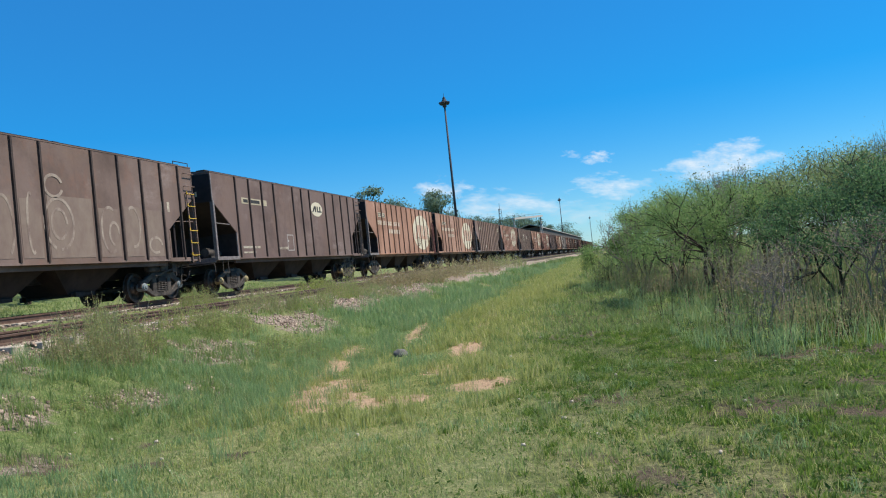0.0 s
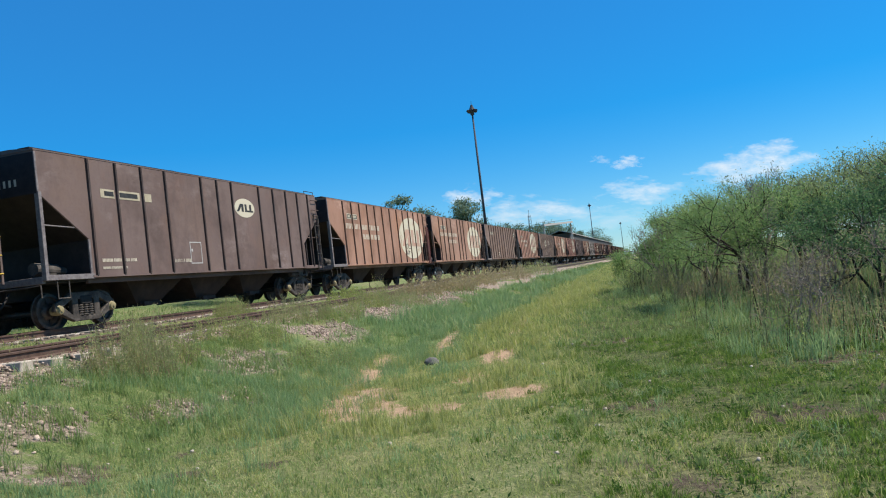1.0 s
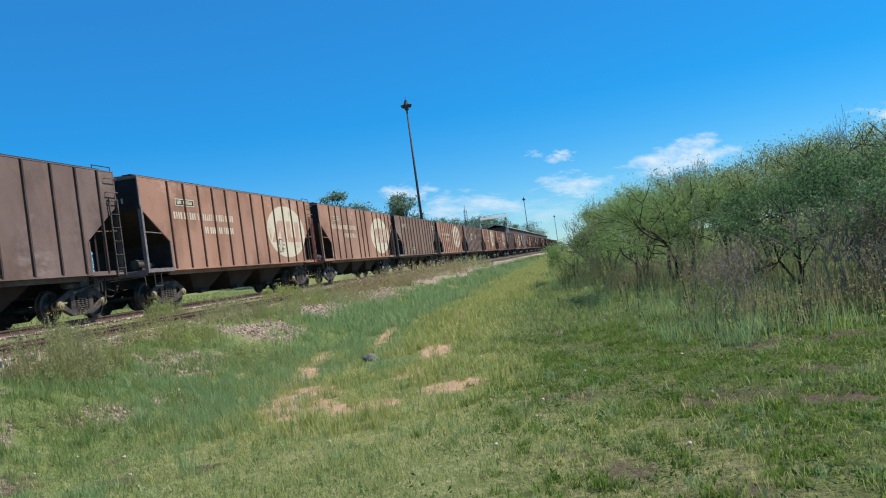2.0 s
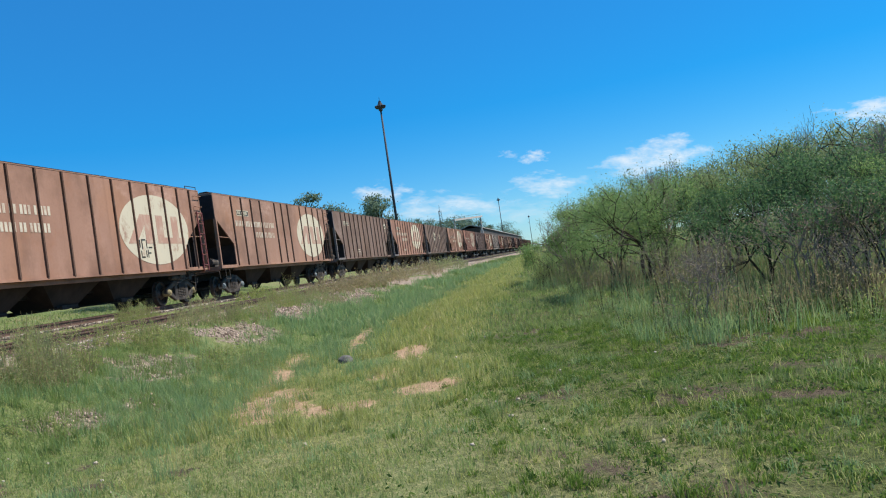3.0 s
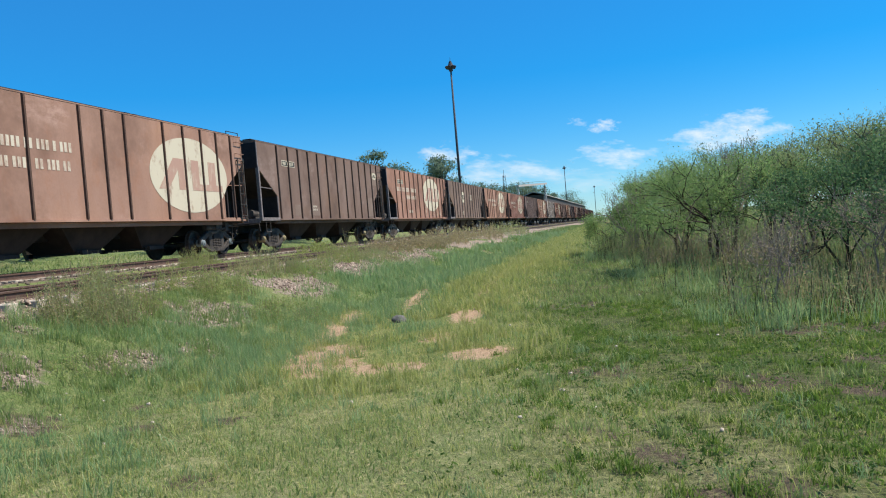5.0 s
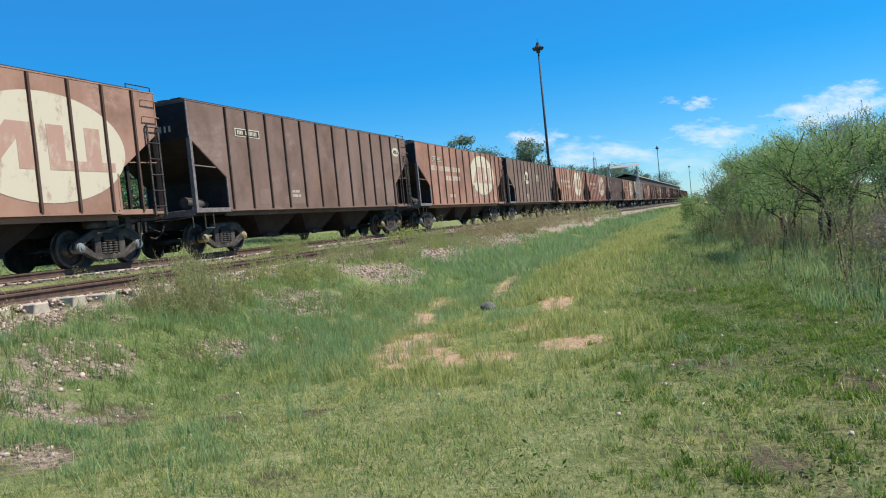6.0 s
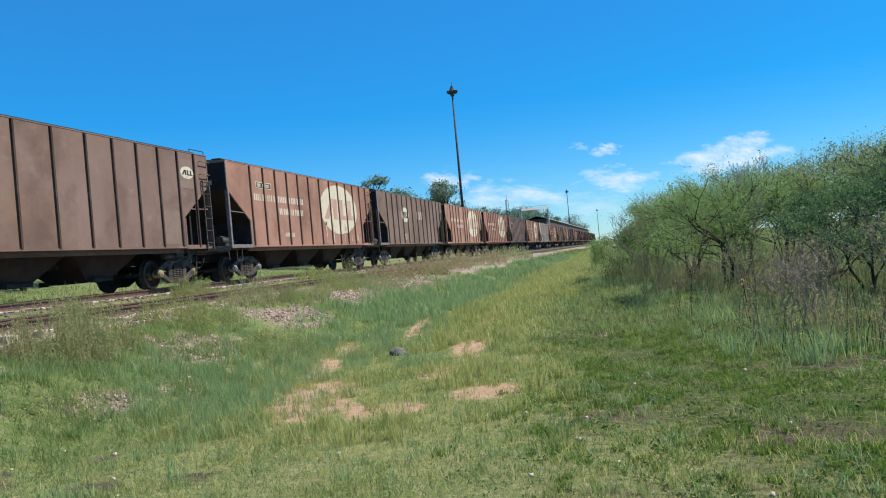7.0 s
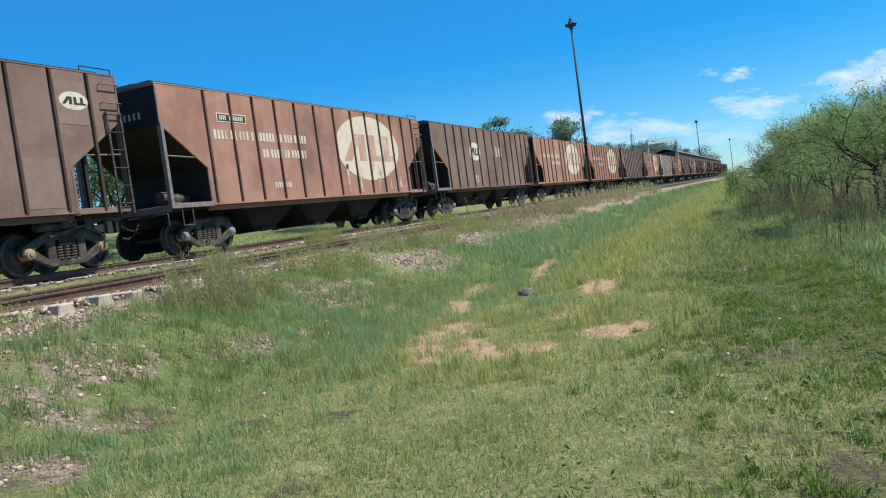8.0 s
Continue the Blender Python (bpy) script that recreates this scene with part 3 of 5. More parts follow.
def wheelset_mesh(bm):
    lathe(bm, [(-0.86, 0.07), (0.86, 0.07)], seg=12)
    for s in (1, -1):
        lathe(bm, [(s * 0.655, 0.12), (s * 0.66, 0.30), (s * 0.655, 0.34), (s * 0.65, 0.445), (s * 0.682, 0.45), (s * 0.69, 0.425), (s * 0.785, 0.415), (s * 0.79, 0.35), (s * 0.735, 0.33), (s * 0.72, 0.20), (s * 0.80, 0.13)], seg=32)
        for i in range(6):       # cast ribs of the wheel's back plate
            a = i * math.pi / 3
            bar(bm, (s * 0.735, 0.14 * math.cos(a), 0.14 * math.sin(a)), (s * 0.735, 0.32 * math.cos(a), 0.32 * math.sin(a)), 0.02, 0.035)


def far_wheelset_mesh(bm):
    lathe(bm, [(-0.86, 0.07), (0.86, 0.07)], seg=6)
    for s in (1, -1):
        lathe(bm, [(s * 0.655, 0.12), (s * 0.65, 0.445), (s * 0.69, 0.425), (s * 0.785, 0.415), (s * 0.735, 0.33), (s * 0.80, 0.13)], seg=16)


def disc_mesh(ry, rz, wobble=0.0, seg=48):
    def build(bm):
        for s in (1,):
            vs = [bm.verts.new((0, ry * math.cos(a) * (1 + wobble * math.sin(5 * a)), rz * math.sin(a))) for a in (2 * math.pi * i / seg for i in range(seg))]
            f = bm.faces.new(vs)
            bmesh.ops.extrude_face_region(bm, geom=[f])
            for v in vs:
                v.co.x += 0.003
    return build


def emblem_mesh(k):
    # slanting strokes, two uprights and a foot bar, as plain shapes
    shapes = [[(-0.82, -0.40), (-0.60, -0.40), (-0.34, 0.12), (-0.34, -0.40), (-0.12, -0.40), (-0.12, 0.42), (-0.44, 0.42)],
              [(0.0, -0.40), (0.84, -0.40), (0.84, -0.22), (0.66, -0.22), (0.66, 0.42), (0.46, 0.42), (0.46, -0.22), (0.2, -0.22), (0.2, 0.42), (0.0, 0.42)]]

    def build(bm):
        for sh in shapes:
            prism(bm, [(y * k[0], z * k[1]) for y, z in sh], 0.0, 0.003)
    return build


def bars_mesh(rows):
    """Plain bars for writing: (y0, y1, z0, z1)."""
    def build(bm):
        for y0, y1, z0, z1 in rows:
            box(bm, 0, 0.003, y0, y1, z0, z1)
    return build


def word(y, z, h, widths, gap):
    """Runs of narrow bars, one for each letter."""
    out = []
    for w in widths:
        n = max(1, round(w / (h * 0.62)))
        for i in range(n):
            out.append((y, y + h * 0.40, z, z + h))
            y += h * 0.62
        y += gap
    return out


EVEN = [1.68, 2.7, 3.71, 4.75, 5.8, 6.9, 8.08, 9.25, 10.29, 11.3, 12.3, 13.28, 14.2]
UNEVEN = [1.66, 2.68, 3.72, 4.78, 6.6, 7.5, 8.38, 10.2, 11.26, 12.28, 13.25, 14.2]
WHITE = (0.56, 0.49, 0.36)


WHEELS = []
WAGONS = []


def wagon(index, colour, rust, ribs, deco, ladder, label, caps, detail):
    """One hopper wagon, its near end at y = 0, on rails at z = 0."""
    car = new("hopper_wagon")
    tagged(car, label, "wagon", "hopper wagons of the freight train")
    coat = paint(f"wagon_paint_{index}", colour, rust, index * 3.1)
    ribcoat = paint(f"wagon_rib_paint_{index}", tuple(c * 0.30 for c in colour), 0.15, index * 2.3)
    body = part("body", body_mesh, coat, car, bevel=0.012)
    part("roof", roof_mesh, coat, car)
    if detail:
        part("roof_walkway", walkway_mesh, STEEL, car)
        for y in (3.1, 3.45, 3.8, 8.6, 8.95, 12.4, 12.75) if index in (1, 3, 4) else (5.2, 10.6):
            part("hatch_lug", hatch_lug_mesh, STEEL, car, m=pose(0, y, 0))
    for i in range(5):
        part("roof_hatch", hatch_mesh, STEEL, car, m=pose(0, 0.8 + i * 2.75, 0))
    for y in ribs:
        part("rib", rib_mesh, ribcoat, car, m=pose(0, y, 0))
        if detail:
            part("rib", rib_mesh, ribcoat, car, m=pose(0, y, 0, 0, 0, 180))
    part("end_sheet", end_sheet_mesh, SHADED_END, car, "grimy sloping end sheet darkened with painted shade")
    part("end_sheet", end_sheet_mesh, SHADED_END, car, "grimy sloping end sheet darkened with painted shade", m=pose(0, LEN, 0, 0, 0, 180))
    part("side_sill", sill_mesh, coat, car)
    part("end_frame", end_frame_mesh, FRAME if index in (2, 3, 5, 6, 7) else coat, car, bevel=0.006)
    part("end_frame", end_frame_mesh, coat, car, m=pose(0, LEN, 0, 0, 0, 180), bevel=0.006)
    part("centre_sill", centre_sill_mesh, STEEL, car)
    # added near-black plate that keeps the ladder-end bay dark
    part("bulkhead", lambda bm: box(bm, -1.2, 1.2, LEN - 1.46, LEN - 1.38, 1.1, 2.0), SHADED_END, car)
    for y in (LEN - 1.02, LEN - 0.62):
        part("bay_post", lambda bm: box(bm, HALF - 0.2, HALF - 0.13, -0.04, 0.04, 1.1, 2.55), SHADED_END, car, m=pose(0, y, 0))
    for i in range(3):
        h = part("hopper", hopper_mesh, SHADED_GRIME, car, m=pose(0, 3.15 + i * 2.9, 0))
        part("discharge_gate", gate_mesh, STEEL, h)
    part("coupler", coupler_mesh, STEEL, car)
    part("coupler", coupler_mesh, STEEL, car, m=pose(0, LEN, 0, 0, 0, 180))
    steps = part("ladder", ladder_mesh, coat if ladder is YELLOW else ladder, car, m=pose(0, LEN - 0.52, 0))
    for i in range(6 if detail else 3):
        part("rung", rung_mesh, ladder, steps, "yellow rung" if ladder is YELLOW else "", m=pose(0, 0, SILL + 0.12 + i * (0.385 if detail else 0.77)))
    if detail:
        for z in (3.45, 3.85):
            part("grab_iron", grab_iron_mesh, coat, car, m=pose(0, LEN - 0.52, z))
        part("roof_rail", roof_rail_mesh, STEEL, car, m=pose(0, LEN - 0.9, 0))
    if detail:
        part("foot_step", step_mesh, GREYSTEEL, car)
        part("brake_gear", brake_gear_mesh, GREYSTEEL, car, "dusty brake valves and levers", bevel=0.008)
        for m in (pose(0, 0, 0), pose(0, LEN, 0, 0, 0, 180)):
            part("brake_hose", hose_mesh, STEEL, car, "black rubber brake hose", m=m)
            part("uncoupling_lever", lever_mesh, GREYSTEEL, car, m=m)
        part("brake_cylinder", brake_mesh, GREYSTEEL, car, "dusty grey brake cylinder")
    for y in (1.6, LEN - 1.6):
        bogie = part("bogie", bolster_mesh, STEEL, car, m=pose(0, y, 0), bevel=0.02)
        for s in (0, 180):
            if s and not detail:
                continue
            part("side_frame", side_frame_mesh, GREYSTEEL, bogie, m=pose(0, 0, 0, 0, 0, s), bevel=0.015 if detail else 0.0, key=str(detail))
            for dy in (-0.17, 0.0, 0.17) if detail else (0.0,):
                part("spring", spring_mesh, GREYSTEEL, bogie, m=pose(-1.0 if s else 1.0, dy, 0.24))
            for dy in (-0.9, 0.9):
                part("axle_box", axle_box_mesh, caps, bogie, m=pose(0, dy, 0.42, 0, 0, s))
        for dy in (-0.9, 0.9):
            w = part("wheelset", wheelset_mesh if detail else far_wheelset_mesh, WHEEL, bogie, m=pose(0, dy, 0.42), key=str(detail))
            if detail:
                WHEELS.append((w, dy))
    x = HALF + 0.004
    pale = worn(f"flaked_white_{index}", WHITE, colour, 0.30, 0.46, index * 1.7)
    letters = worn(f"flaked_lettering_{index}", (0.58, 0.50, 0.38), colour, 0.32, 0.52, index * 2.9)
    faded = worn(f"faded_emblem_{index}", tuple(c * 1.25 + 0.03 for c in colour), WHITE, 0.25, 0.5, index * 3.7)
    for kind, y, z, a, b in deco:
        if kind == "disc":
            d = part("painted_disc", disc_mesh(a, b), pale, body, "worn white painted oval", m=pose(x, y, z), key=f"{index}{y}")
            part("emblem", emblem_mesh((a, b)), faded if a > 1 else BLACK, d, m=pose(0.0045, 0, 0), key=f"{index}{y}")
        elif kind == "bars":
            tagged(part("lettering", bars_mesh(word(y, z, a, b, a * 0.35)), letters, body, "flaked white lettering", m=pose(x, 0, 0), key=f"{index}{y}{z}"), kind="stuff")
        elif kind == "plate":
            p = part("number_plate", bars_mesh([(0, 1.25, 0, 0.24)]), pale, body, "white-edged black stencil plate", m=pose(x, y, z), key=f"{index}")
            part("stencil", bars_mesh([(0.04, 1.21, 0.03, 0.21)]), BLACK, p, m=pose(0.004, 0, 0), key=f"{index}")
            tagged(part("lettering", bars_mesh(word(0.1, 0.06, 0.12, [0.3, 0.6], 0.12)), pale, p, m=pose(0.008, 0, 0), key=f"{index}tag"), kind="stuff")
        elif kind == "scrawl":
            tagged(part("graffiti", scrawl_mesh(b), a, body, "faded pale graffiti strokes", m=pose(x + y, 0, z), key=f"{index}"), kind="stuff")
        elif kind == "panel":
            for q in b:
                part("paint_patch", bars_mesh([q]), a, body, m=pose(x + y, 0, z), key=f"{index}{q}")
    # running number, as bars, on the shaded end
    tagged(part("end_number", bars_mesh(word(-0.1, 3.3, 0.16, [0.13] * 7, 0.05)), pale, body, m=pose(0, -0.004, 0, 0, 0, -90), key="end"), kind="stuff")
    WAGONS.append((car, FIRST + (index - 1) * PITCH))
    return car


ORANGE, RED, BROWN, GREY, TAUPE = (0.315, 0.172, 0.118), (0.28, 0.138, 0.10), (0.178, 0.115, 0.089), (0.142, 0.096, 0.082), (0.155, 0.106, 0.087)
BIG, LOW = ("disc", 10.4, 2.78, 2.35, 1.14), ("disc", 11.6, 2.54, 2.2, 1.16)
NAME = [("bars", 1.9, 2.82, 0.24, [0.62, 0.34, 0.5, 0.16, 0.9, 0.3, 0.42, 0.16, 0.5]), ("bars", 3.7, 2.36, 0.24, [0.2, 0.3, 0.62, 0.3, 0.5, 0.34])]
TAG = ("plate", 2.1, 3.27, 0, 0)
YPATCH = plain("faded_yellow_stencil", (0.36, 0.30, 0.20), (0.48, 0.41, 0.29), 5, 0.8)
DUST = worn("dusty_pale_wash", (0.225, 0.17, 0.13), (0.165, 0.113, 0.09), 0.35, 0.68, 2.0)
BLACK = plain("black_stencil", (0.02, 0.02, 0.02), (0.05, 0.05, 0.05), 6, 0.8)
CAP_BLUE = plain("pale_blue_axle_box", (0.12, 0.14, 0.14), (0.24, 0.27, 0.27), 8, 0.7)
CAP_OCHRE = plain("ochre_axle_box", (0.20, 0.16, 0.08), (0.34, 0.28, 0.15), 8, 0.7)
MAROON = plain("maroon_ladder", (0.16, 0.04, 0.04), (0.22, 0.07, 0.06), 6, 0.6)

def scrawl_mesh(strokes, w=0.075):
    """Broad flat brush strokes: (y, z, radius y, radius z, from, to in degrees)."""
    def build(bm):
        for cy, cz, ry, rz, a0, a1 in strokes:
            n = max(2, int(abs(a1 - a0) / 12))
            rows = []
            for i in range(n + 1):
                a = radians(a0 + (a1 - a0) * i / n)
                c, q = math.cos(a), math.sin(a)
                rows.append([bm.verts.new((x, cy + (ry + k) * c, cz + (rz + k) * q)) for x in (0, 0.003) for k in (-w / 2, w / 2)])
            for r0, r1 in zip(rows, rows[1:]):
                for i, j in ((0, 1), (1, 3), (3, 2), (2, 0)):
                    bm.faces.new((r0[i], r0[j], r1[j], r1[i]))
            bm.faces.new([rows[0][i] for i in (0, 2, 3, 1)]), bm.faces.new([rows[-1][i] for i in (0, 1, 3, 2)])
    return build


GHOST = worn("ghost_of_old_graffiti", (0.34, 0.275, 0.215), (0.165, 0.112, 0.09), 0.38, 0.6, 6.0)
SCRAWL = [(8.75, 3.02, 0.3, 0.26, 20, 340), (8.85, 2.1, 0.5, 0.62, -90, 250), (8.85, 2.1, 0.26, 0.36, 0, 330), (7.1, 2.0, 0.3, 0.7, -60, 170), (7.95, 2.1, 0.12, 0.7, 70, 290),
          (10.75, 2.0, 0.35, 0.6, 60, 300), (10.9, 1.9, 0.2, 0.3, 0, 270), (11.75, 2.1, 0.3, 0.55, -100, 120), (12.75, 1.6, 0.3, 0.22, 0, 300), (6.0, 2.0, 0.35, 0.6, 40, 320), (4.3, 2.0, 0.3, 0.6, 0, 300)]
wagon(1, TAUPE, 0.25, UNEVEN, [("scrawl", 0.0045, 0, GHOST, SCRAWL), ("panel", 0, 0, DUST, [(y + 0.12, z - 0.12, SILL + 0.12, SILL + h) for y, z, h in zip(UNEVEN[4:10], UNEVEN[5:11], (1.55, 1.5, 1.62, 1.4, 1.5, 1.45))]),
                             ("bars", 13.2, 2.6, 0.3, [0.08, 0.06])], YELLOW, "grey-brown hopper wagon with faded graffiti and yellow ladder", CAP_BLUE, True)
wagon(2, GREY, 0.12, UNEVEN, [("disc", 9.16, 3.24, 0.66, 0.32), ("panel", 0, 0, YPATCH, [(2.06, 2.58, 3.12, 3.34), (2.74, 3.6, 3.12, 3.34), (3.76, 4.1, 3.12, 3.34)]),
                              ("panel", 0.004, 0.0, BLACK, [(2.2, 2.55, 3.17, 3.29), (2.78, 3.5, 3.17, 3.29)]),
                              ("bars", 1.9, 1.5, 0.08, [0.4, 0.3, 0.3, 0.25]), ("bars", 1.9, 1.32, 0.06, [0.3, 0.4, 0.2]), ("bars", 4.9, 1.45, 0.1, [0.5, 0.3]),
                              ("panel", 0, 0, PALE, [(5.7, 5.73, 1.40, 2.05), (6.27, 6.30, 1.40, 2.05), (5.73, 6.27, 2.02, 2.05), (5.73, 6.27, 1.40, 1.43), (5.76, 5.84, 1.76, 1.84)])],
      GREYSTEEL, "dark grey-brown hopper wagon with small white oval", CAP_OCHRE, True)
wagon(3, ORANGE, 0.35, EVEN, [LOW, *NAME, TAG, ("panel", 0.009, 0, BLACK, [(10.40, 10.45, 1.95, 2.2), (10.53, 10.58, 1.9, 2.22), (10.58, 10.77, 2.18, 2.22), (10.81, 10.85, 1.92, 2.2), (10.93, 11.15, 1.93, 1.97), (10.45, 10.49, 1.62, 1.85), (10.49, 10.67, 1.62, 1.66), (10.75, 10.79, 1.64, 1.86), (10.85, 10.89, 1.62, 1.88), (10.89, 11.05, 1.75, 1.79)])], MAROON, "rusty orange hopper wagon with large white oval", CAP_OCHRE, True)
wagon(4, (0.305, 0.174, 0.123), 0.4, UNEVEN, [LOW, *NAME, TAG], GREYSTEEL, "faded red-brown hopper wagon with large white oval", CAP_BLUE, True)
PATCH = plain("repainted_brown_patch", (0.185, 0.125, 0.096), (0.225, 0.16, 0.125), 1.2, 0.8)
DRIP = worn("running_white_paint", WHITE, (0.305, 0.165, 0.118), 0.42, 0.62, 5.0)
DRIPS = ("panel", 0, 0, DRIP, [(8.55, 8.68, 1.3, 2.2), (9.4, 9.5, 1.25, 1.75), (10.05, 10.12, 1.3, 1.66), (10.75, 10.92, 1.22, 1.7), (11.75, 11.83, 1.3, 1.95), (12.55, 12.7, 1.35, 1.75)])
wagon(5, BROWN, 0.2, EVEN, [("panel", -0.0015, 0, PATCH, [(13.36, 14.12, 2.95, 3.85), (12.38, 13.2, 1.26, 2.25), (3.05, 3.62, 1.3, 1.75), (4.82, 5.7, 1.3, 1.68)]), ("disc", 13.8, 3.44, 0.36, 0.19), TAG, ("bars", 4.95, 1.66, 0.08, [0.2, 0.25]), ("bars", 4.95, 1.52, 0.08, [0.35, 0.15])], GREYSTEEL, "chocolate brown hopper wagon with tiny white oval", CAP_OCHRE, True)
wagon(6, (0.305, 0.165, 0.118), 0.45, EVEN, [DRIPS, BIG, *NAME, TAG, ("bars", 4.3, 1.5, 0.16, [0.5, 0.3])], GREYSTEEL, "terracotta hopper wagon with flaked lettering and oval", CAP_BLUE, True)
wagon(7, (0.175, 0.118, 0.092), 0.15, EVEN, [("disc", 5.3, 2.9, 0.75, 0.45), ("bars", 8.0, 2.7, 0.5, [0.3, 0.3, 0.5]), ("bars", 5.0, 1.4, 0.35, [0.5])], GREYSTEEL,
      "grey-brown hopper wagon with dark ribs", CAP_BLUE, True)
looks = [(ORANGE, 0.4), (RED, 0.5), (GREY, 0.2), (ORANGE, 0.3), ((0.34, 0.28, 0.24), 0.2), (RED, 0.4), (BROWN, 0.3), (ORANGE, 0.4), (GREY, 0.2), (RED, 0.4), (BROWN, 0.2), (ORANGE, 0.3),
         (TAUPE, 0.2), (RED, 0.4), (ORANGE, 0.4), (BROWN, 0.2), (RED, 0.3), (ORANGE, 0.4)]
for i, (col, rust) in enumerate(looks):
    big = col in (ORANGE, RED)
    wagon(8 + i, col, rust, EVEN if i % 3 else UNEVEN, [BIG, *NAME] if big else [TAG], GREYSTEEL,
          "rusty orange-red hopper wagon far down the train" if big else "dull grey-brown hopper wagon far down the train", CAP_BLUE, False)


# ---- light masts, gantry and far trees ----
def mast(x, y, h):
    top = new("light_mast")
    z = float(gz(x, y))
    h = h - z
    top.matrix_basis = pose(x, y, z)
    tagged(top, "tall dark steel floodlight mast beside the railway yard", "light mast", "floodlight masts of the yard")
    part("pole", lambda bm: tube(bm, (0, 0, 0), (0, 0, h - 0.6), 0.24, 0.12, 12), GALV, top, key=str(h), smooth=True)
    part("base_plate", lambda bm: box(bm, -0.5, 0.5, -0.5, 0.5, -0.1, 0.06), GALV, top, bevel=0.02)

    def ring(bm):
        tube(bm, (0, 0, h - 1.0), (0, 0, h + 0.35), 0.3, 0.22, 10)
        for i in range(12):
            a, b = 2 * math.pi * i / 12, 2 * math.pi * (i + 1) / 12
            tube(bm, (0.6 * math.cos(a), 0.6 * math.sin(a), h - 0.35), (0.6 * math.cos(b), 0.6 * math.sin(b), h - 0.35), 0.05, seg=6)
            if i % 3 == 0:
                tube(bm, (0, 0, h - 0.35), (0.6 * math.cos(a), 0.6 * math.sin(a), h - 0.35), 0.04, seg=6)
        tube(bm, (0, 0, h + 0.3), (0, 0, h + 1.0), 0.03, seg=6)
    part("hub", lambda bm: (tube(bm, (0, 0, h - 1.15), (0, 0, h - 0.35), 0.12, 0.5, 10), tube(bm, (0, 0, h - 0.35), (0, 0, h + 0.5), 0.5, 0.1, 10)), GALV, top, key=str(h))
    head = part("crown_ring", ring, GALV, top, key=str(h))
    for i in range(8):
        a = 2 * math.pi * i / 8

        def lamp(bm):
            box(bm, -0.18, 0.18, -0.1, 0.1, -0.19, 0.19, pose(0, 0, 0, -25))
            box(bm, -0.03, 0.03, -0.25, -0.1, -0.05, 0.05)
        part("floodlight", lamp, GALV, head, "dark boxy floodlight", m=pose(0.66 * math.cos(a), 0.66 * math.sin(a), h - 0.45, 0, 0, math.degrees(a) - 90), bevel=0.02)
    return top


mast(-22.4, 109.7, 25.5)
mast(-22.9, 339.2, 25.1)
mast(-17.2, 539.7, 24.0)


def warehouse():
    """A long low goods shed beyond the tracks."""
    w = new("goods_shed")
    w.matrix_basis = pose(-19.9, 182, 0.9)
    tagged(w, "long goods shed with pale metal roof beyond the train", "shed")
    n, half = 212, 2.3
    wall = part("wall", lambda bm: box(bm, -half, half, 0, n, 0, 7.4), GREYSTEEL, w)

    def roof(bm):
        prof = [(-half - 0.4, 7.3), (0, 8.1), (half + 0.4, 7.3), (half + 0.4, 7.45), (0, 8.28), (-half - 0.4, 7.45)]
        a = [bm.verts.new((x, -0.5, z)) for x, z in prof]
        b = [bm.verts.new((x, n + 0.5, z)) for x, z in prof]
        for i in range(6):
            j = (i + 1) % 6
            bm.faces.new((a[i], a[j], b[j], b[i]))
        bm.faces.new(a[::-1]), bm.faces.new(b)
    part("roof", roof, PALE, w, "pale grey metal roof")
    part("gable_door", lambda bm: box(bm, -1.5, 1.5, -0.06, -0.003, 0, 4.4), STEEL, wall, "dark sliding door")
    for i in range(14):
        part("bay_door", lambda bm: box(bm, 0, 0.06, -2.2, 2.2, 0, 4.2), STEEL, wall, m=pose(half + 0.003, 8 + i * 15, 0))


warehouse()


def gantry():
    g = new("gantry")
    g.matrix_basis = pose(-19.0, 172, 1.0, 0, 0, 76)
    tagged(g, "pale steel gantry spanning the yard behind the train", "gantry")
    part("beam", lambda bm: bar(bm, (-9, 0, 8.9), (9, 0, 9.7), 0.8, 0.42), PALE, g)
    part("handrail", lambda bm: bar(bm, (-9, 0, 9.5), (9, 0, 10.3), 0.06, 0.06), GREYSTEEL, g)
    for x, h in ((-8.5, 8.9), (8.5, 9.6)):
        part("leg", lambda bm: (bar(bm, (0, -0.5, 0), (0, 0, h), 0.16, 0.16), bar(bm, (0, 0.5, 0), (0, 0, h), 0.16, 0.16)), PALE, g, m=pose(x, 0, 0), key=str(x))


gantry()


def lattice_tower(x, y, top):
    """A slim three-legged aerial tower far behind the yard."""
    t = new("lattice_tower")
    z = float(gz(x, y))
    t.matrix_basis = pose(x, y, z)
    tagged(t, "slim grey lattice aerial tower far behind the trees", "tower")
    h, foot = top - z, [(1.1 * math.cos(a), 1.1 * math.sin(a)) for a in (0.4, 2.5, 4.6)]
    for fx, fy in foot:
        part("leg", lambda bm: bar(bm, (fx, fy, 0), (fx * 0.55, fy * 0.55, h), 0.11, 0.11), GREYSTEEL, t, key=f"{fx:.2f}")

    def braces(bm):
        n = 14
        for i in range(n):
            k0, k1 = 1 - 0.45 * i / n, 1 - 0.45 * (i + 1) / n
            for (ax, ay), (bx, by) in zip(foot, foot[1:] + foot[:1]):
                bar(bm, (ax * k0, ay * k0, h * i / n), (bx * k1, by * k1, h * (i + 1) / n), 0.06, 0.06)
    tagged(part("bracing", braces, GREYSTEEL, t), kind="stuff")
    part("aerial", lambda bm: tube(bm, (0, 0, h - 0.5), (0, 0, h + 2.2), 0.09, 0.05, 6), GREYSTEEL, t)


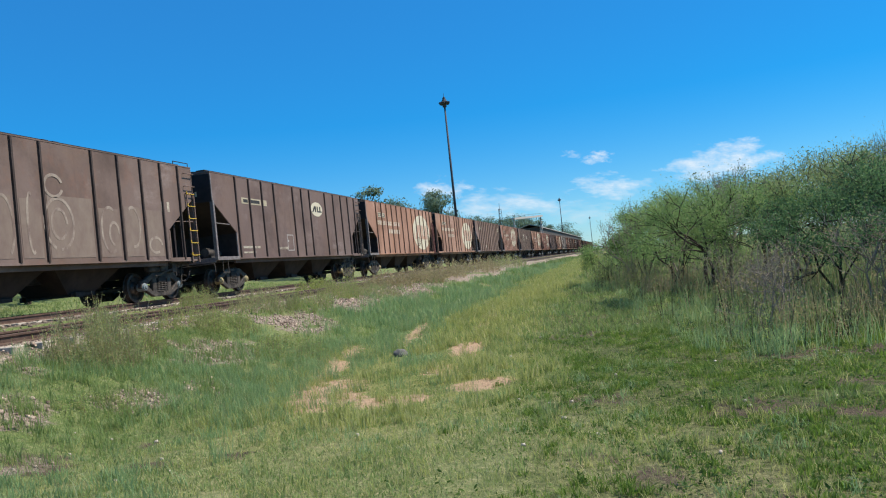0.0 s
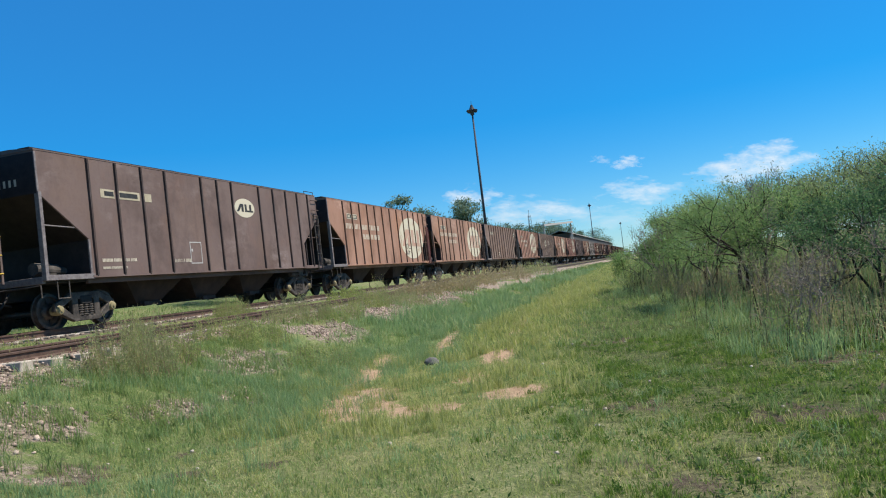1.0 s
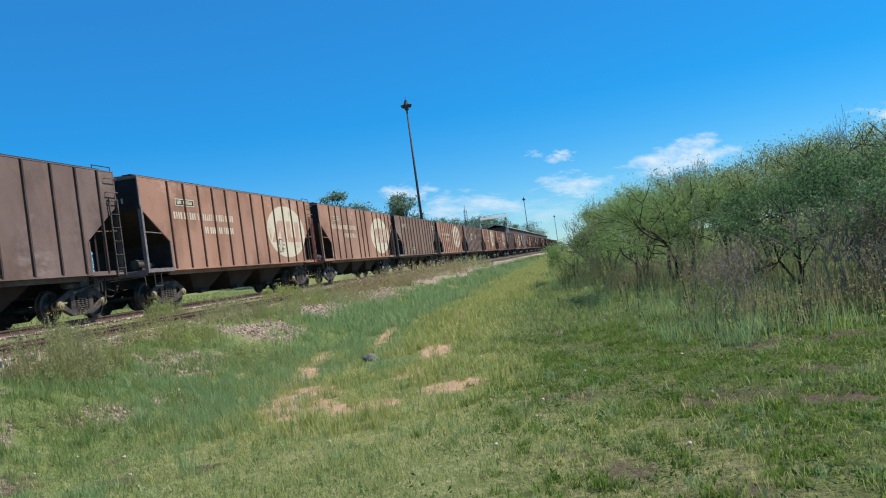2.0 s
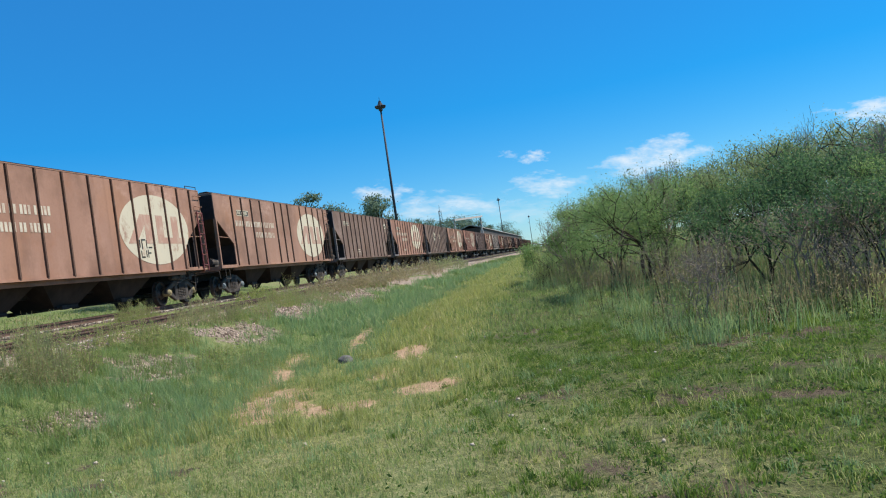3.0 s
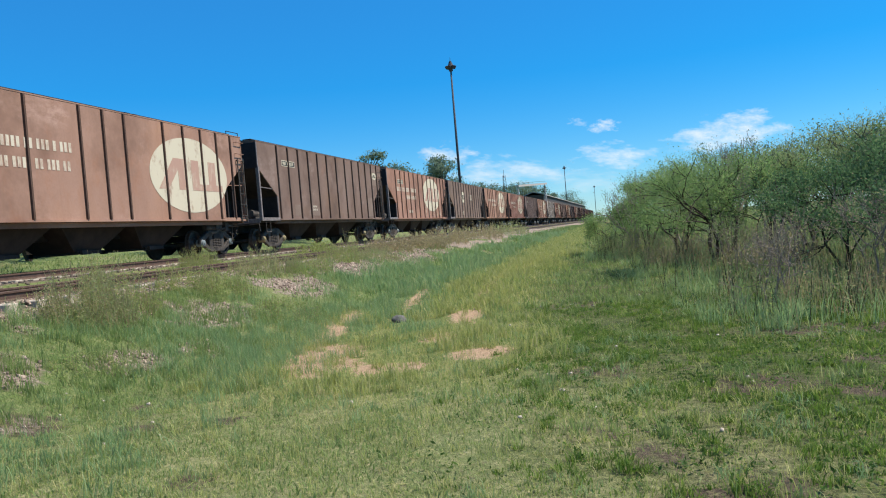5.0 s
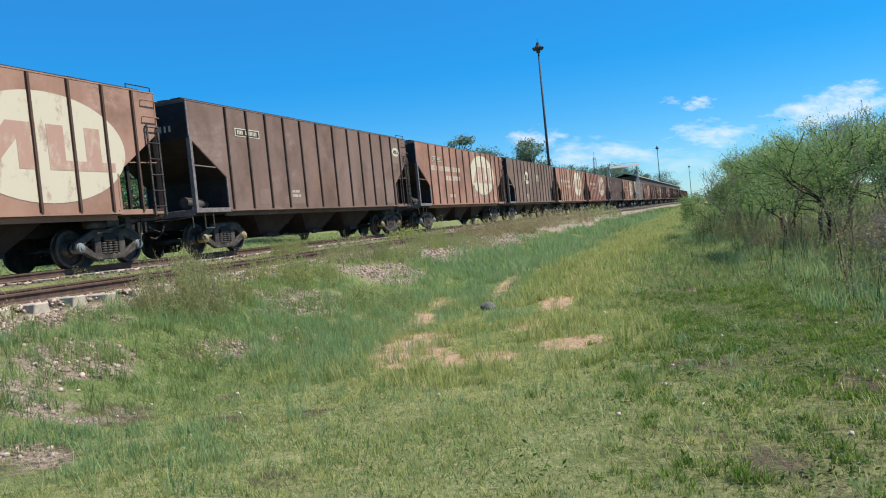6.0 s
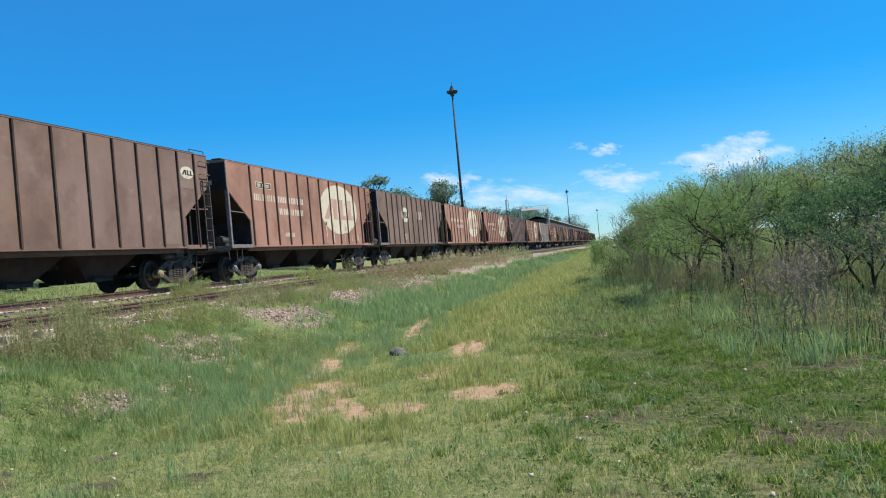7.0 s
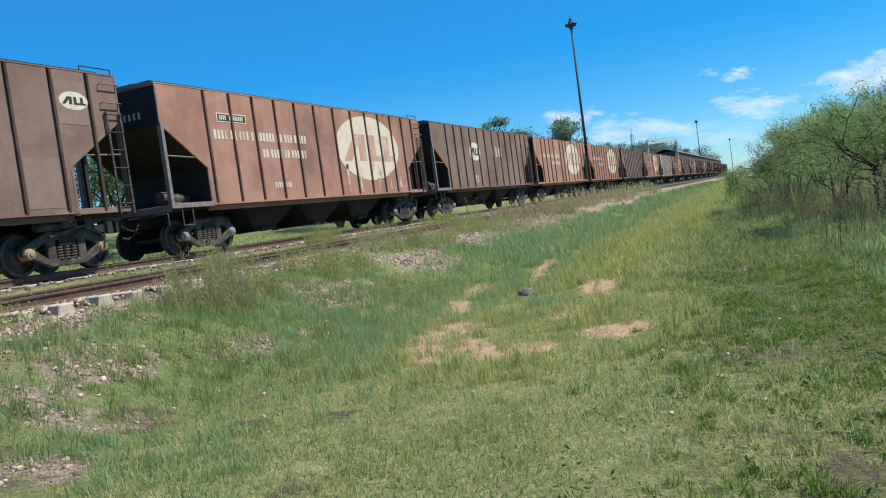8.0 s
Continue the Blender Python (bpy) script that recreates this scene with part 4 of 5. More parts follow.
lattice_tower(-44.0, 302.0, 21.5)


def leaves(centres, spread, n, size, r, squash=1.0):
    """Leaf quads scattered round the given centres: vertices, loops, counts."""
    centres = np.asarray(centres, float)
    c = centres[r.integers(0, len(centres), n)]
    p = c + r.normal(0, 1, (n, 3)) * spread * np.array((1, 1, squash))
    a = r.normal(0, 1, (n, 3))
    a /= np.linalg.norm(a, axis=1, keepdims=True)
    b = np.cross(a, r.normal(0, 1, (n, 3)))
    b /= np.linalg.norm(b, axis=1, keepdims=True)
    s = size * r.uniform(0.55, 1.3, (n, 1))
    v = np.stack((p - a * s, p + b * s * 0.36, p + a * s, p - b * s * 0.36), 1).reshape(-1, 3)
    return v, np.arange(4 * n), np.full(n, 4)


def branches(bm, start, way, length, radius, depth, r, tips, spread=0.6, up=0.15, seg=5):
    """Limbs that fork; the ends of the thin ones go into tips."""
    p = Vector(start)
    d = Vector(way).normalized()
    n = 3
    for i in range(n):
        q = p + d * (length / n)
        ra, rb = radius * (1 - 0.3 * i / n), radius * (1 - 0.3 * (i + 1) / n)
        tube(bm, p, q, ra, rb, seg, cap=False)
        p = q
        d = (d + Vector(r.normal(0, 0.2, 3)) + Vector((0, 0, up * 0.3))).normalized()
        if depth <= 1:
            tips.append(tuple(p))
    if depth > 0:
        for _ in range(3 if depth > 1 else 4):
            e = (d + Vector(r.normal(0, spread, 3)) + Vector((0, 0, up))).normalized()
            branches(bm, p, e, length * r.uniform(0.55, 0.85), radius * 0.6, depth - 1, r, tips, spread, up, seg if depth > 2 else 4)


def bush(kind, x, y, height, width, leaf_mat, n, size, seed, label, category, stems=4, spread=None, bare=0, bark=None, base=None, thin=1.0):
    """A shrub or small tree: forked stems from one root and a crown of separate leaves."""
    r = np.random.default_rng(seed)
    root = new(kind)
    root.matrix_basis = pose(x, y, float(gz(x, y)) - 0.05 if base is None else base)
    tagged(root, label, category)
    tips = []
    bm = bmesh.new()
    for i in range(stems):
        a = 2 * math.pi * (i + r.uniform(-0.3, 0.3)) / stems
        lean = width / height * r.uniform(0.35, 1.0)
        branches(bm, (0.06 * math.cos(a), 0.06 * math.sin(a), 0), (math.cos(a) * lean, math.sin(a) * lean, 1), height * 0.42, 0.022 * thin * height * r.uniform(0.6, 1.1), 3, r, tips)
    t = np.array(tips)
    k = height / max(t[:, 2].max(), 0.1)
    wk = width / max(np.percentile(np.abs(t[:, :2]), 96), 0.1)
    bmesh.ops.scale(bm, vec=(wk, wk, k), verts=bm.verts)
    t = t * np.array((wk, wk, k))
    trunk = new("trunk", finish(bm, "trunk", bark or BARK))
    trunk.parent = root
    if n:
        low = t[:, 2] > height * (0.25 if base is None else 0.1)
        pick = t[low]
        pick = pick[r.uniform(0, 1, len(pick)) < 0.7] if len(pick) > 60 else pick
        v, f, c = leaves(pick, (spread or 0.05 * height), n, size, r, 0.75)
        crown = new("crown", raw_mesh("crown", v, f, c, leaf_mat))
        crown.parent = root
    return root


def big_tree(x, y, height, width, seed, clump=26, label="distant dark green eucalyptus tree", lean=0.0, mat=None, n=5000):
    """A far tree: tapered trunk, a few limbs, crown of leaf clumps with gaps."""
    r = np.random.default_rng(seed)
    root = new("tree")
    root.matrix_basis = pose(x, y, 0.9)
    tagged(root, label, "tree", "trees behind the railway yard")
    bm = bmesh.new()
    tube(bm, (0, 0, 0), (lean * 0.6, 0, height * 0.6), 0.028 * height, 0.014 * height, 8)
    cs = []
    for i in range(clump):
        h = r.uniform(0.42, 0.97)
        w = width * math.sin(math.pi * min(0.95, (h - 0.3) / 0.75)) ** 0.7
        a = r.uniform(0, 6.28)
        p = np.array((lean * h + w * r.uniform(0.25, 1) * math.cos(a), w * r.uniform(0.25, 1) * math.sin(a), h * height))
        tube(bm, (lean * 0.5 * h, 0, h * height * 0.72), p, 0.006 * height, 0.003 * height, 5)
        cs.append(p)
    trunk = new("trunk", finish(bm, "trunk", BARK))
    trunk.parent = root
    v, f, c = leaves(cs, width * 0.25, n, 0.02 * height, r, 0.6)
    crown = new("crown", raw_mesh("crown", v, f, c, mat or LEAF_E))
    crown.parent = root
    return root


big_tree(-38.4, 115, 14.2, 2.3, 31, 20, lean=1.4, n=2400)
big_tree(-35.2, 122, 12.4, 3.2, 32, 20, n=2400)
big_tree(-33.2, 146, 15.6, 3.3, 33, 40, n=5200)
r = np.random.default_rng(41)
for i in range(26):
    az = radians(11.6 - 8.6 * i / 25)
    d = r.uniform(310, 400)
    big_tree(-d * math.tan(az), d, (r.uniform(15.5, 19) + 3.5 * (1 - i / 25) - 6.5 * max(0, (i - 13) / 12)) * d / 350, r.uniform(3.5, 7), 50 + i, 18, "distant hazy green tree of the woods behind the yard", n=1600)

def weed_patch(x, y, rx, ry, h, n, stem, leaf, seed, label, per=14, size=0.022):
    """A patch of upright weeds: thin stems, each with small leaves along it."""
    r = np.random.default_rng(seed)
    a, q = r.uniform(0, 6.28, n), np.sqrt(r.uniform(0, 1, n))
    px, py = x + rx * q * np.cos(a), y + ry * q * np.sin(a)
    hs = h * r.uniform(0.45, 1.1, n) * (1.05 - 0.55 * q ** 2)
    base = np.stack((px, py, gz(px, py) - 0.02), 1)
    lean = np.stack((r.normal(0, 0.16, n), r.normal(0, 0.16, n), np.ones(n)), 1) * hs[:, None]
    side = np.stack((np.cos(a), np.sin(a), 0 * a), 1) * 0.005
    v = np.stack((base - side, base + side, base + lean + side * 0.5, base + lean - side * 0.5), 1).reshape(-1, 3)
    root = new("weed_clump")
    tagged(root, label, "weed", "weeds on the railway bank")
    s = new("stem_mass", raw_mesh("stem_mass", v, np.arange(4 * n), np.full(n, 4), stem))
    s.parent = root
    tagged(s, kind="stuff")
    t = r.uniform(0.12, 1.0, (n, per, 1))
    cs = (base[:, None] + lean[:, None] * t).reshape(-1, 3)
    lv, lf, lc = leaves(cs, 0.028, n * per, size, r)
    k = new("foliage", raw_mesh("foliage", lv, lf, lc, leaf))
    k.parent = root
    tagged(k, kind="stuff")


LEAF_D = leafy("yellow_green_weed_leaf", (0.24, 0.31, 0.09), (0.35, 0.40, 0.13), (0.45, 0.40, 0.18))
LEAF_F = leafy("grey_green_weed_leaf", (0.25, 0.30, 0.12), (0.36, 0.39, 0.16), (0.47, 0.37, 0.23))
# ---- scrub on the right ----
THICKET = "dense thorny green shrub at the edge of the meadow"
bush("acacia_tree", 2.15, 20.3, 2.9, 1.9, LEAF_A, 24000, 0.023, 1, "small thorny acacia with crooked dark trunk", "tree", 3, thin=0.75)
for i, (x, y, h, w, mat, n) in enumerate((
        (-0.1, 28.6, 1.8, 1.1, LEAF_A, 9000), (0.8, 27.5, 2.7, 1.4, LEAF_A, 10000), (1.6, 24.0, 2.9, 1.5, LEAF_A, 10000), (2.9, 25.0, 3.1, 1.8, LEAF_C, 9000), (3.4, 20.5, 2.8, 1.5, LEAF_A, 8000),
        (4.6, 21.0, 3.1, 1.8, LEAF_C, 9000), (4.3, 17.2, 2.5, 1.6, LEAF_B, 12000), (5.7, 17.0, 2.9, 1.7, LEAF_B, 12000), (5.4, 14.6, 2.2, 1.3, LEAF_B, 10000),
        (6.9, 15.5, 2.7, 1.7, LEAF_A, 10000), (8.3, 17.2, 3.0, 2.0, LEAF_B, 10000), (7.0, 12.6, 2.3, 1.3, LEAF_A, 9000), (6.6, 20.5, 3.4, 2.1, LEAF_C, 9000))):
    bush("shrub", x, y, h, w, mat, int(n * 1.3), 0.031, 100 + i, THICKET, "shrub", 4, thin=0.6)
for i, (x, y, h, w) in enumerate(((3.6, 33, 3.2, 2.3), (5.6, 32, 3.9, 2.5), (8.0, 30, 4.0, 2.7), (10.8, 28, 3.9, 2.8), (9.5, 22, 3.4, 2.3), (12.5, 23, 3.7, 2.6), (2.4, 44, 3.6, 2.6), (6.0, 45, 4.6, 3.0), (11.5, 40, 5.0, 3.2), (16, 36, 4.7, 3.2))):
    bush("shrub", x, y, h, w, LEAF_C if i % 3 == 2 else LEAF_H, 11500, 0.048, 200 + i, "tall pale green shrub deep in the thicket", "shrub", 5, thin=0.55)
for i, (x, y, h, w) in enumerate(((2.1, 12.9, 1.55, 0.62), (2.6, 13.9, 1.7, 0.7), (4.1, 14.2, 1.9, 0.8), (2.9, 16.5, 1.3, 0.6), (4.6, 12.9, 1.3, 0.6), (5.3, 14.0, 2.1, 0.7))):
    bush("dry_shrub", x, y, h, w, WEED, 350, 0.02, 300 + i, "leafless grey-brown dry shrub among tall weeds", "shrub", 6, bark=TWIG, thin=0.5)
for i, (x, y, h, w) in enumerate(((2.8, 22.5, 3.35, 1.2), (1.7, 26, 2.9, 1.1), (5.0, 15.4, 2.2, 1.0), (3.7, 18.3, 2.0, 0.9), (6.3, 13.2, 1.7, 0.9), (2.3, 18.0, 1.3, 0.6), (7.4, 17.8, 3.3, 1.2), (9.2, 29.0, 4.9, 0.9), (0.4, 25.2, 2.9, 0.9), (0.6, 24.6, 1.0, 0.7))):
    bush("dry_shrub", x, y, h, w, LEAF_C, 900, 0.028, 330 + i, "half-bare thorny shrub with thin grey twigs", "shrub", 6, bark=TWIG, thin=0.6)
for i, (x, y, rx, ry, h, n, leaf) in enumerate(((3.0, 13.0, 0.9, 0.8, 0.8, 160, LEAF_C), (4.3, 13.4, 1.0, 0.9, 1.0, 200, WEED), (2.6, 15.2, 0.8, 1.0, 0.6, 90, LEAF_A), (2.2, 17.4, 0.9, 1.2, 0.6, 90, LEAF_C),
                                                (1.3, 20.6, 0.9, 1.4, 0.9, 240, WEED), (0.4, 23.6, 0.8, 1.4, 0.9, 220, LEAF_D), (3.2, 19.0, 1.2, 1.4, 1.1, 260, WEED), (5.6, 12.4, 1.0, 0.8, 0.9, 200, LEAF_D), (0.0, 27.0, 0.8, 2.0, 1.0, 240, LEAF_C))):
    weed_patch(x, y, rx, ry, h, n, WEED, leaf, 450 + i, "tall brown and green weeds at the foot of the thicket", 10, 0.024)
for i, (x, y, h, n, leaf) in enumerate(((2.1, 10.9, 1.0, 7, LEAF_B), (1.35, 12.1, 0.8, 6, LEAF_C), (0.95, 13.2, 0.7, 8, LEAF_B), (1.75, 11.6, 0.6, 9, LEAF_D), (2.7, 11.4, 0.9, 12, WEED), (3.2, 11.9, 1.1, 12, LEAF_C), (1.6, 14.3, 0.9, 10, WEED),
                                        (0.75, 15.6, 0.8, 10, LEAF_C), (1.2, 17.0, 0.9, 14, LEAF_B), (0.3, 19.0, 0.8, 12, LEAF_C), (3.9, 11.2, 0.9, 16, LEAF_D), (4.6, 11.3, 1.0, 16, WEED), (-0.5, 22.6, 1.3, 14, LEAF_C), (-0.75, 25.6, 1.15, 60, LEAF_D), (-0.45, 26.2, 1.0, 60, LEAF_D))):
    weed_patch(x, y, 0.22, 0.22, h * 1.1, n, BARK, leaf, 480 + i, "single tall leafy weeds standing before the thicket", 16, 0.024)
# weeds on the bank by the rails
for i, (x, y, rx, ry, h, n, leaf) in enumerate((
        (-7.6, 9.9, 0.6, 0.75, 1.1, 300, LEAF_F), (-7.75, 10.9, 0.5, 0.7, 0.9, 220, LEAF_D), (-7.5, 13.6, 0.5, 0.8, 0.55, 220, LEAF_D), (-8.1, 13.4, 0.5, 0.9, 0.6, 160, LEAF_D),
        (-8.1, 16.6, 0.6, 1.3, 0.75, 260, LEAF_F), (-7.6, 18.0, 0.5, 1.0, 0.6, 200, LEAF_D), (-8.2, 21.8, 0.6, 1.2, 0.7, 240, LEAF_D), (-7.6, 23.5, 0.7, 1.4, 0.6, 240, LEAF_F),
        (-12.1, 20.6, 0.5, 0.8, 0.85, 260, LEAF_D), (-8.75, 11.6, 0.2, 0.25, 0.95, 80, LEAF_D), (-8.6, 7.4, 0.3, 0.5, 0.5, 60, LEAF_D), (-11.9, 12.4, 0.3, 0.6, 0.5, 60, LEAF_D),
        (-6.3, 8.2, 0.4, 0.5, 0.3, 60, LEAF_D), (-6.1, 13.4, 0.6, 1.0, 0.4, 200, LEAF_D), (-8.4, 27.5, 0.8, 1.8, 0.8, 260, WEED), (-8.2, 31.5, 0.9, 2.2, 0.9, 300, WEED),
        (-8.5, 37, 1.0, 3.0, 1.1, 320, WEED), (-8.3, 45, 1.2, 5.0, 1.2, 340, WEED), (-8.3, 57, 1.4, 7.0, 1.3, 340, LEAF_F), (-12.2, 30, 0.5, 2.0, 0.7, 160, LEAF_D), (-8.9, 24.6, 0.3, 0.4, 1.1, 60, LEAF_D))):
    weed_patch(x, y, rx, ry, h * (0.8 if y < 26 else 0.85), int(n * 0.85), WEED, leaf, 400 + i, "bushy green and reddish weeds growing on the stony bank", 30 if y < 26 else 14, size=0.017 if y < 26 else 0.042)
# shrubs beyond the train
for i in range(11):
    x, y, h = -27 - 3.5 * (i % 3), 10 + i * 6.2, 5.6 + 0.7 * ((i * 5) % 3)
    bush("shrub", x, y, h, 3.4, LEAF_B if i % 2 else LEAF_A, 5000, 0.13, 500 + i, "tall green shrub in the field beyond the train", "shrub", 5, spread=0.6)


# ---- grass ----
def blades(name, x, y, h, w, mat, r, label, bend=0.45):
    n = len(x)
    z = gz(x, y) - 0.01
    a = r.uniform(0, 2 * np.pi, n)
    side = np.stack((np.cos(a), np.sin(a), np.zeros(n)), 1) * (w / 2)[:, None]
    b = r.uniform(0, 2 * np.pi, n)
    lean = np.stack((np.cos(b), np.sin(b), np.zeros(n)), 1) * (h * r.uniform(0.05, 1.0, n) * bend)[:, None]
    up = np.zeros((n, 3))
    up[:, 2] = h
    p = np.stack((x, y, z), 1)
    mid = p + up * 0.55 + lean * 0.35
    v = np.stack((p - side, p + side, mid - side * 0.8, mid + side * 0.8, p + up * (1 - 0.25 * bend) + lean), 1).reshape(-1, 3)
    f = (np.arange(n)[:, None] * 5 + np.array((0, 1, 3, 2, 2, 3, 4))[None, :]).ravel()
    ob = new(name, raw_mesh(name, v, f, np.tile((4, 3), n), mat))
    return tagged(ob, label, "grass", kind="stuff")


def field(n, x0, x1, y0, y1, keep, r):
    x, y = r.uniform(x0, x1, n), r.uniform(y0, y1, n)
    m = r.uniform(0, 1, n) < keep(x, y)
    return x[m], y[m]


g = np.random.default_rng(5)
wide = lambda x, y: (x > -0.95 * y - 1.5) & (x < 0.36 * y + 1.6)
lawn = lambda x, y: wide(x, y) * (1 - np.clip(dirt_at(x, y) * 1.6, 0, 1)) * (1 - gravel_at(x, y)) * step(wave(x, y, 0.55, 4), 0.08, 0.5) * (1 - np.clip(0.9 * bare_at(x, y), 0, 0.75))
for side, mat in ((lambda x, y: 1 - darker_lawn_at(x, y), GRASS), (darker_lawn_at, GRASS_R)):
    x, y = field(205000, -8.5, 6.5, 2.2, 14, lambda x, y: lawn(x, y) * side(x, y) * (1 - 0.85 * darker_lawn_at(x, y) * (1 - step(wave(x, y, 0.22, 81), 0.3, 0.55))), g)
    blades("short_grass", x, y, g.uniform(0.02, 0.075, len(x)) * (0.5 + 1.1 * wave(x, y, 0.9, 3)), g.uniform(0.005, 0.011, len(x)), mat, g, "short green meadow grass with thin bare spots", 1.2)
x, y = field(80000, -8.5, 6.5, 2.2, 13, lambda x, y: wide(x, y) * np.clip(0.7 * step(wave(x, y, 0.8, 11), 0.5, 0.8) + pale_at(x, y), 0, 1) * (1 - gravel_at(x, y)) * (1 - 0.7 * darker_lawn_at(x, y)) * (1 - np.clip(1.5 * dirt_at(x, y), 0, 1)), g)
blades("dry_grass", x, y, g.uniform(0.03, 0.12, len(x)), g.uniform(0.003, 0.006, len(x)), STRAW, g, "pale dry blades among the short meadow grass", 1.3)
x, y = field(110000, -3.5, 7.5, 2.6, 15, lambda x, y: wide(x, y) * step(x + 0.05 * y, -1.8, 0.8) * step(wave(x, y, 0.3, 21), 0.52, 0.66), g)
v, f, n = leaves(np.stack((x, y, gz(x, y) + 0.02), 1), 0.016, len(x), 0.021, g, 0.7)
tagged(new("broadleaf_weeds", raw_mesh("broadleaf_weeds", v, f, n, LEAF_L)), "low broad-leaved weeds creeping through the lawn", "weeds", kind="stuff")
x, y = field(66000, -8.5, 9, 14, 34, lawn, g)
blades("short_grass", x, y, g.uniform(0.06, 0.18, len(x)), g.uniform(0.010, 0.02, len(x)), GRASS, g, "green meadow grass further down the path", 0.8)
x, y = field(20000, -6.8, 9, 34, 110, lambda x, y: wide(x, y) * 1.0, g)
blades("far_grass", x, y, g.uniform(0.12, 0.3, len(x)), g.uniform(0.03, 0.06, len(x)), GRASS, g, "far green grass along the path", 0.7)


def tufts(name, n, x0, x1, y0, y1, keep, per, spread, h0, h1, w0, w1, mat, label, bend=0.7):
    """Bunches of blades that fan out from one root each."""
    cx, cy = field(n, x0, x1, y0, y1, keep, g)
    m = len(cx)
    size = g.uniform(0.55, 1.3, m)
    idx = np.repeat(np.arange(m), per)
    x = cx[idx] + g.normal(0, 1, m * per) * spread * size[idx]
    y = cy[idx] + g.normal(0, 1, m * per) * spread * size[idx]
    blades(name, x, y, g.uniform(h0, h1, m * per) * size[idx], g.uniform(w0, w1, m * per), mat, g, label, bend)


low_bank = lambda x, y: wide(x, y) * step(-x, 3.4, 4.8) * (1 - 0.75 * step(-x, 6.4, 7.6)) * step(wave(x, y, 1.6, 2), 0.35, 0.6) * (1 - 0.9 * gravel_at(x, y)) * (1 - np.clip(dirt_at(x, y) * 1.2, 0, 1))
tufts("tall_grass", 2500, -8.6, -3.2, 5.5, 32, low_bank, 50, 0.08, 0.10, 0.32, 0.003, 0.007, GRASS_B, "tall soft blue-green grass below the railway bank")
tufts("straw_grass", 1500, -6, -1, 8, 16, lambda x, y: step(dirt_at(x, y), 0.12, 0.4) * 0.26, 34, 0.045, 0.07, 0.2, 0.003, 0.007, STRAW, "low yellow-green tufts scattered over the bare sand")
x, y = field(46000, -4.8, -1.4, 14, 110, lambda x, y: straw_at(x, y), g)
blades("straw_grass", x, y, g.uniform(0.10, 0.26, len(x)), 0.008 + 0.0005 * y, STRAW, g, "yellowing grass along the trodden path", 0.8)
tufts("tall_grass", 620, -6.7, -4.3, 18, 62, lambda x, y: step(wave(x, y, 2.2, 2), 0.3, 0.55), 34, 0.14, 0.16, 0.42, 0.012, 0.022, GRASS_B, "tall blue-green grass along the bank")
tufts("straw_grass", 2600, -6.2, 0, 7.5, 48, lambda x, y: wide(x, y) * straw_at(x, y) * (1 - np.clip(dirt_at(x, y) * 1.25, 0, 0.96)) * step(wave(x, y, 0.8, 61), 0.2, 0.5), 46, 0.075, 0.12, 0.34, 0.004, 0.010, STRAW, "yellowing grass tufts round the sandy patches")
tufts("meadow_tufts", 2600, -8, 6, 2.4, 20, lambda x, y: wide(x, y) * step(wave(x, y, 0.8, 51), 0.45, 0.7) * (1 - np.clip(dirt_at(x, y) + gravel_at(x, y) + bare_at(x, y), 0, 1)), 26, 0.05, 0.05, 0.15, 0.004, 0.008, GRASS_B, "soft green grass tufts in the meadow", 0.9)
tufts("meadow_tufts", 1000, -8, -3, 4, 13, lambda x, y: wide(x, y) * step(wave(x, y, 1.1, 57), 0.4, 0.65) * (1 - np.clip(dirt_at(x, y) + 0.6 * gravel_at(x, y), 0, 1)), 30, 0.07, 0.08, 0.24, 0.004, 0.009, GRASS_B, "knee-high green grass tufts below the bank", 0.8)
tufts("lawn_tufts", 6000, -3, 7, 2.4, 15, lambda x, y: wide(x, y) * darker_lawn_at(x, y) * step(wave(x, y, 0.4, 52), 0.42, 0.56) * (1 - np.clip(0.7 * bare_at(x, y), 0, 0.9)), 30, 0.032, 0.04, 0.12, 0.004, 0.009, GRASS_R, "dense dark green grass clumps in the darker lawn", 1.0)
tufts("lawn_tufts", 1300, -2, 8, 4, 19, lambda x, y: wide(x, y) * darker_lawn_at(x, y) * step(wave(x, y, 1.1, 58), 0.45, 0.65), 34, 0.06, 0.08, 0.22, 0.004, 0.009, GRASS, "higher bright green grass clumps in the lawn", 0.9)
tufts("edge_grass", 900, -1.4, 6, 10.5, 28, lambda x, y: (np.abs(x + 0.16 * (y - 17) - 0.9) < 0.8) * step(wave(x, y, 1.2, 66), 0.3, 0.6), 36, 0.10, 0.14, 0.42, 0.005, 0.010, GRASS_B, "tall light green grass along the thicket's edge", 0.7)
tufts("bank_tufts", 1100, -8.0, -5.4, 5, 13, lambda x, y: wide(x, y) * (0.3 + 0.35 * gravel_at(x, y)), 26, 0.055, 0.08, 0.26, 0.004, 0.009, GRASS, "scattered green tufts on the stony bank", 0.8)
tufts("pale_tufts", 1500, -6, 4, 2.4, 12, lambda x, y: wide(x, y) * np.clip(pale_at(x, y) + 0.15, 0, 1) * (1 - np.clip(1.5 * dirt_at(x, y), 0, 1)), 22, 0.05, 0.05, 0.16, 0.003, 0.006, STRAW, "pale dry grass tufts in the meadow", 1.0)
x, y = field(26000, -3, 10, 10.5, 30, lambda x, y: step(x - 0.07 * np.abs(y - 30), -0.6, 1.6) * step(wave(x, y, 0.9, 7), 0.3, 0.6), g)
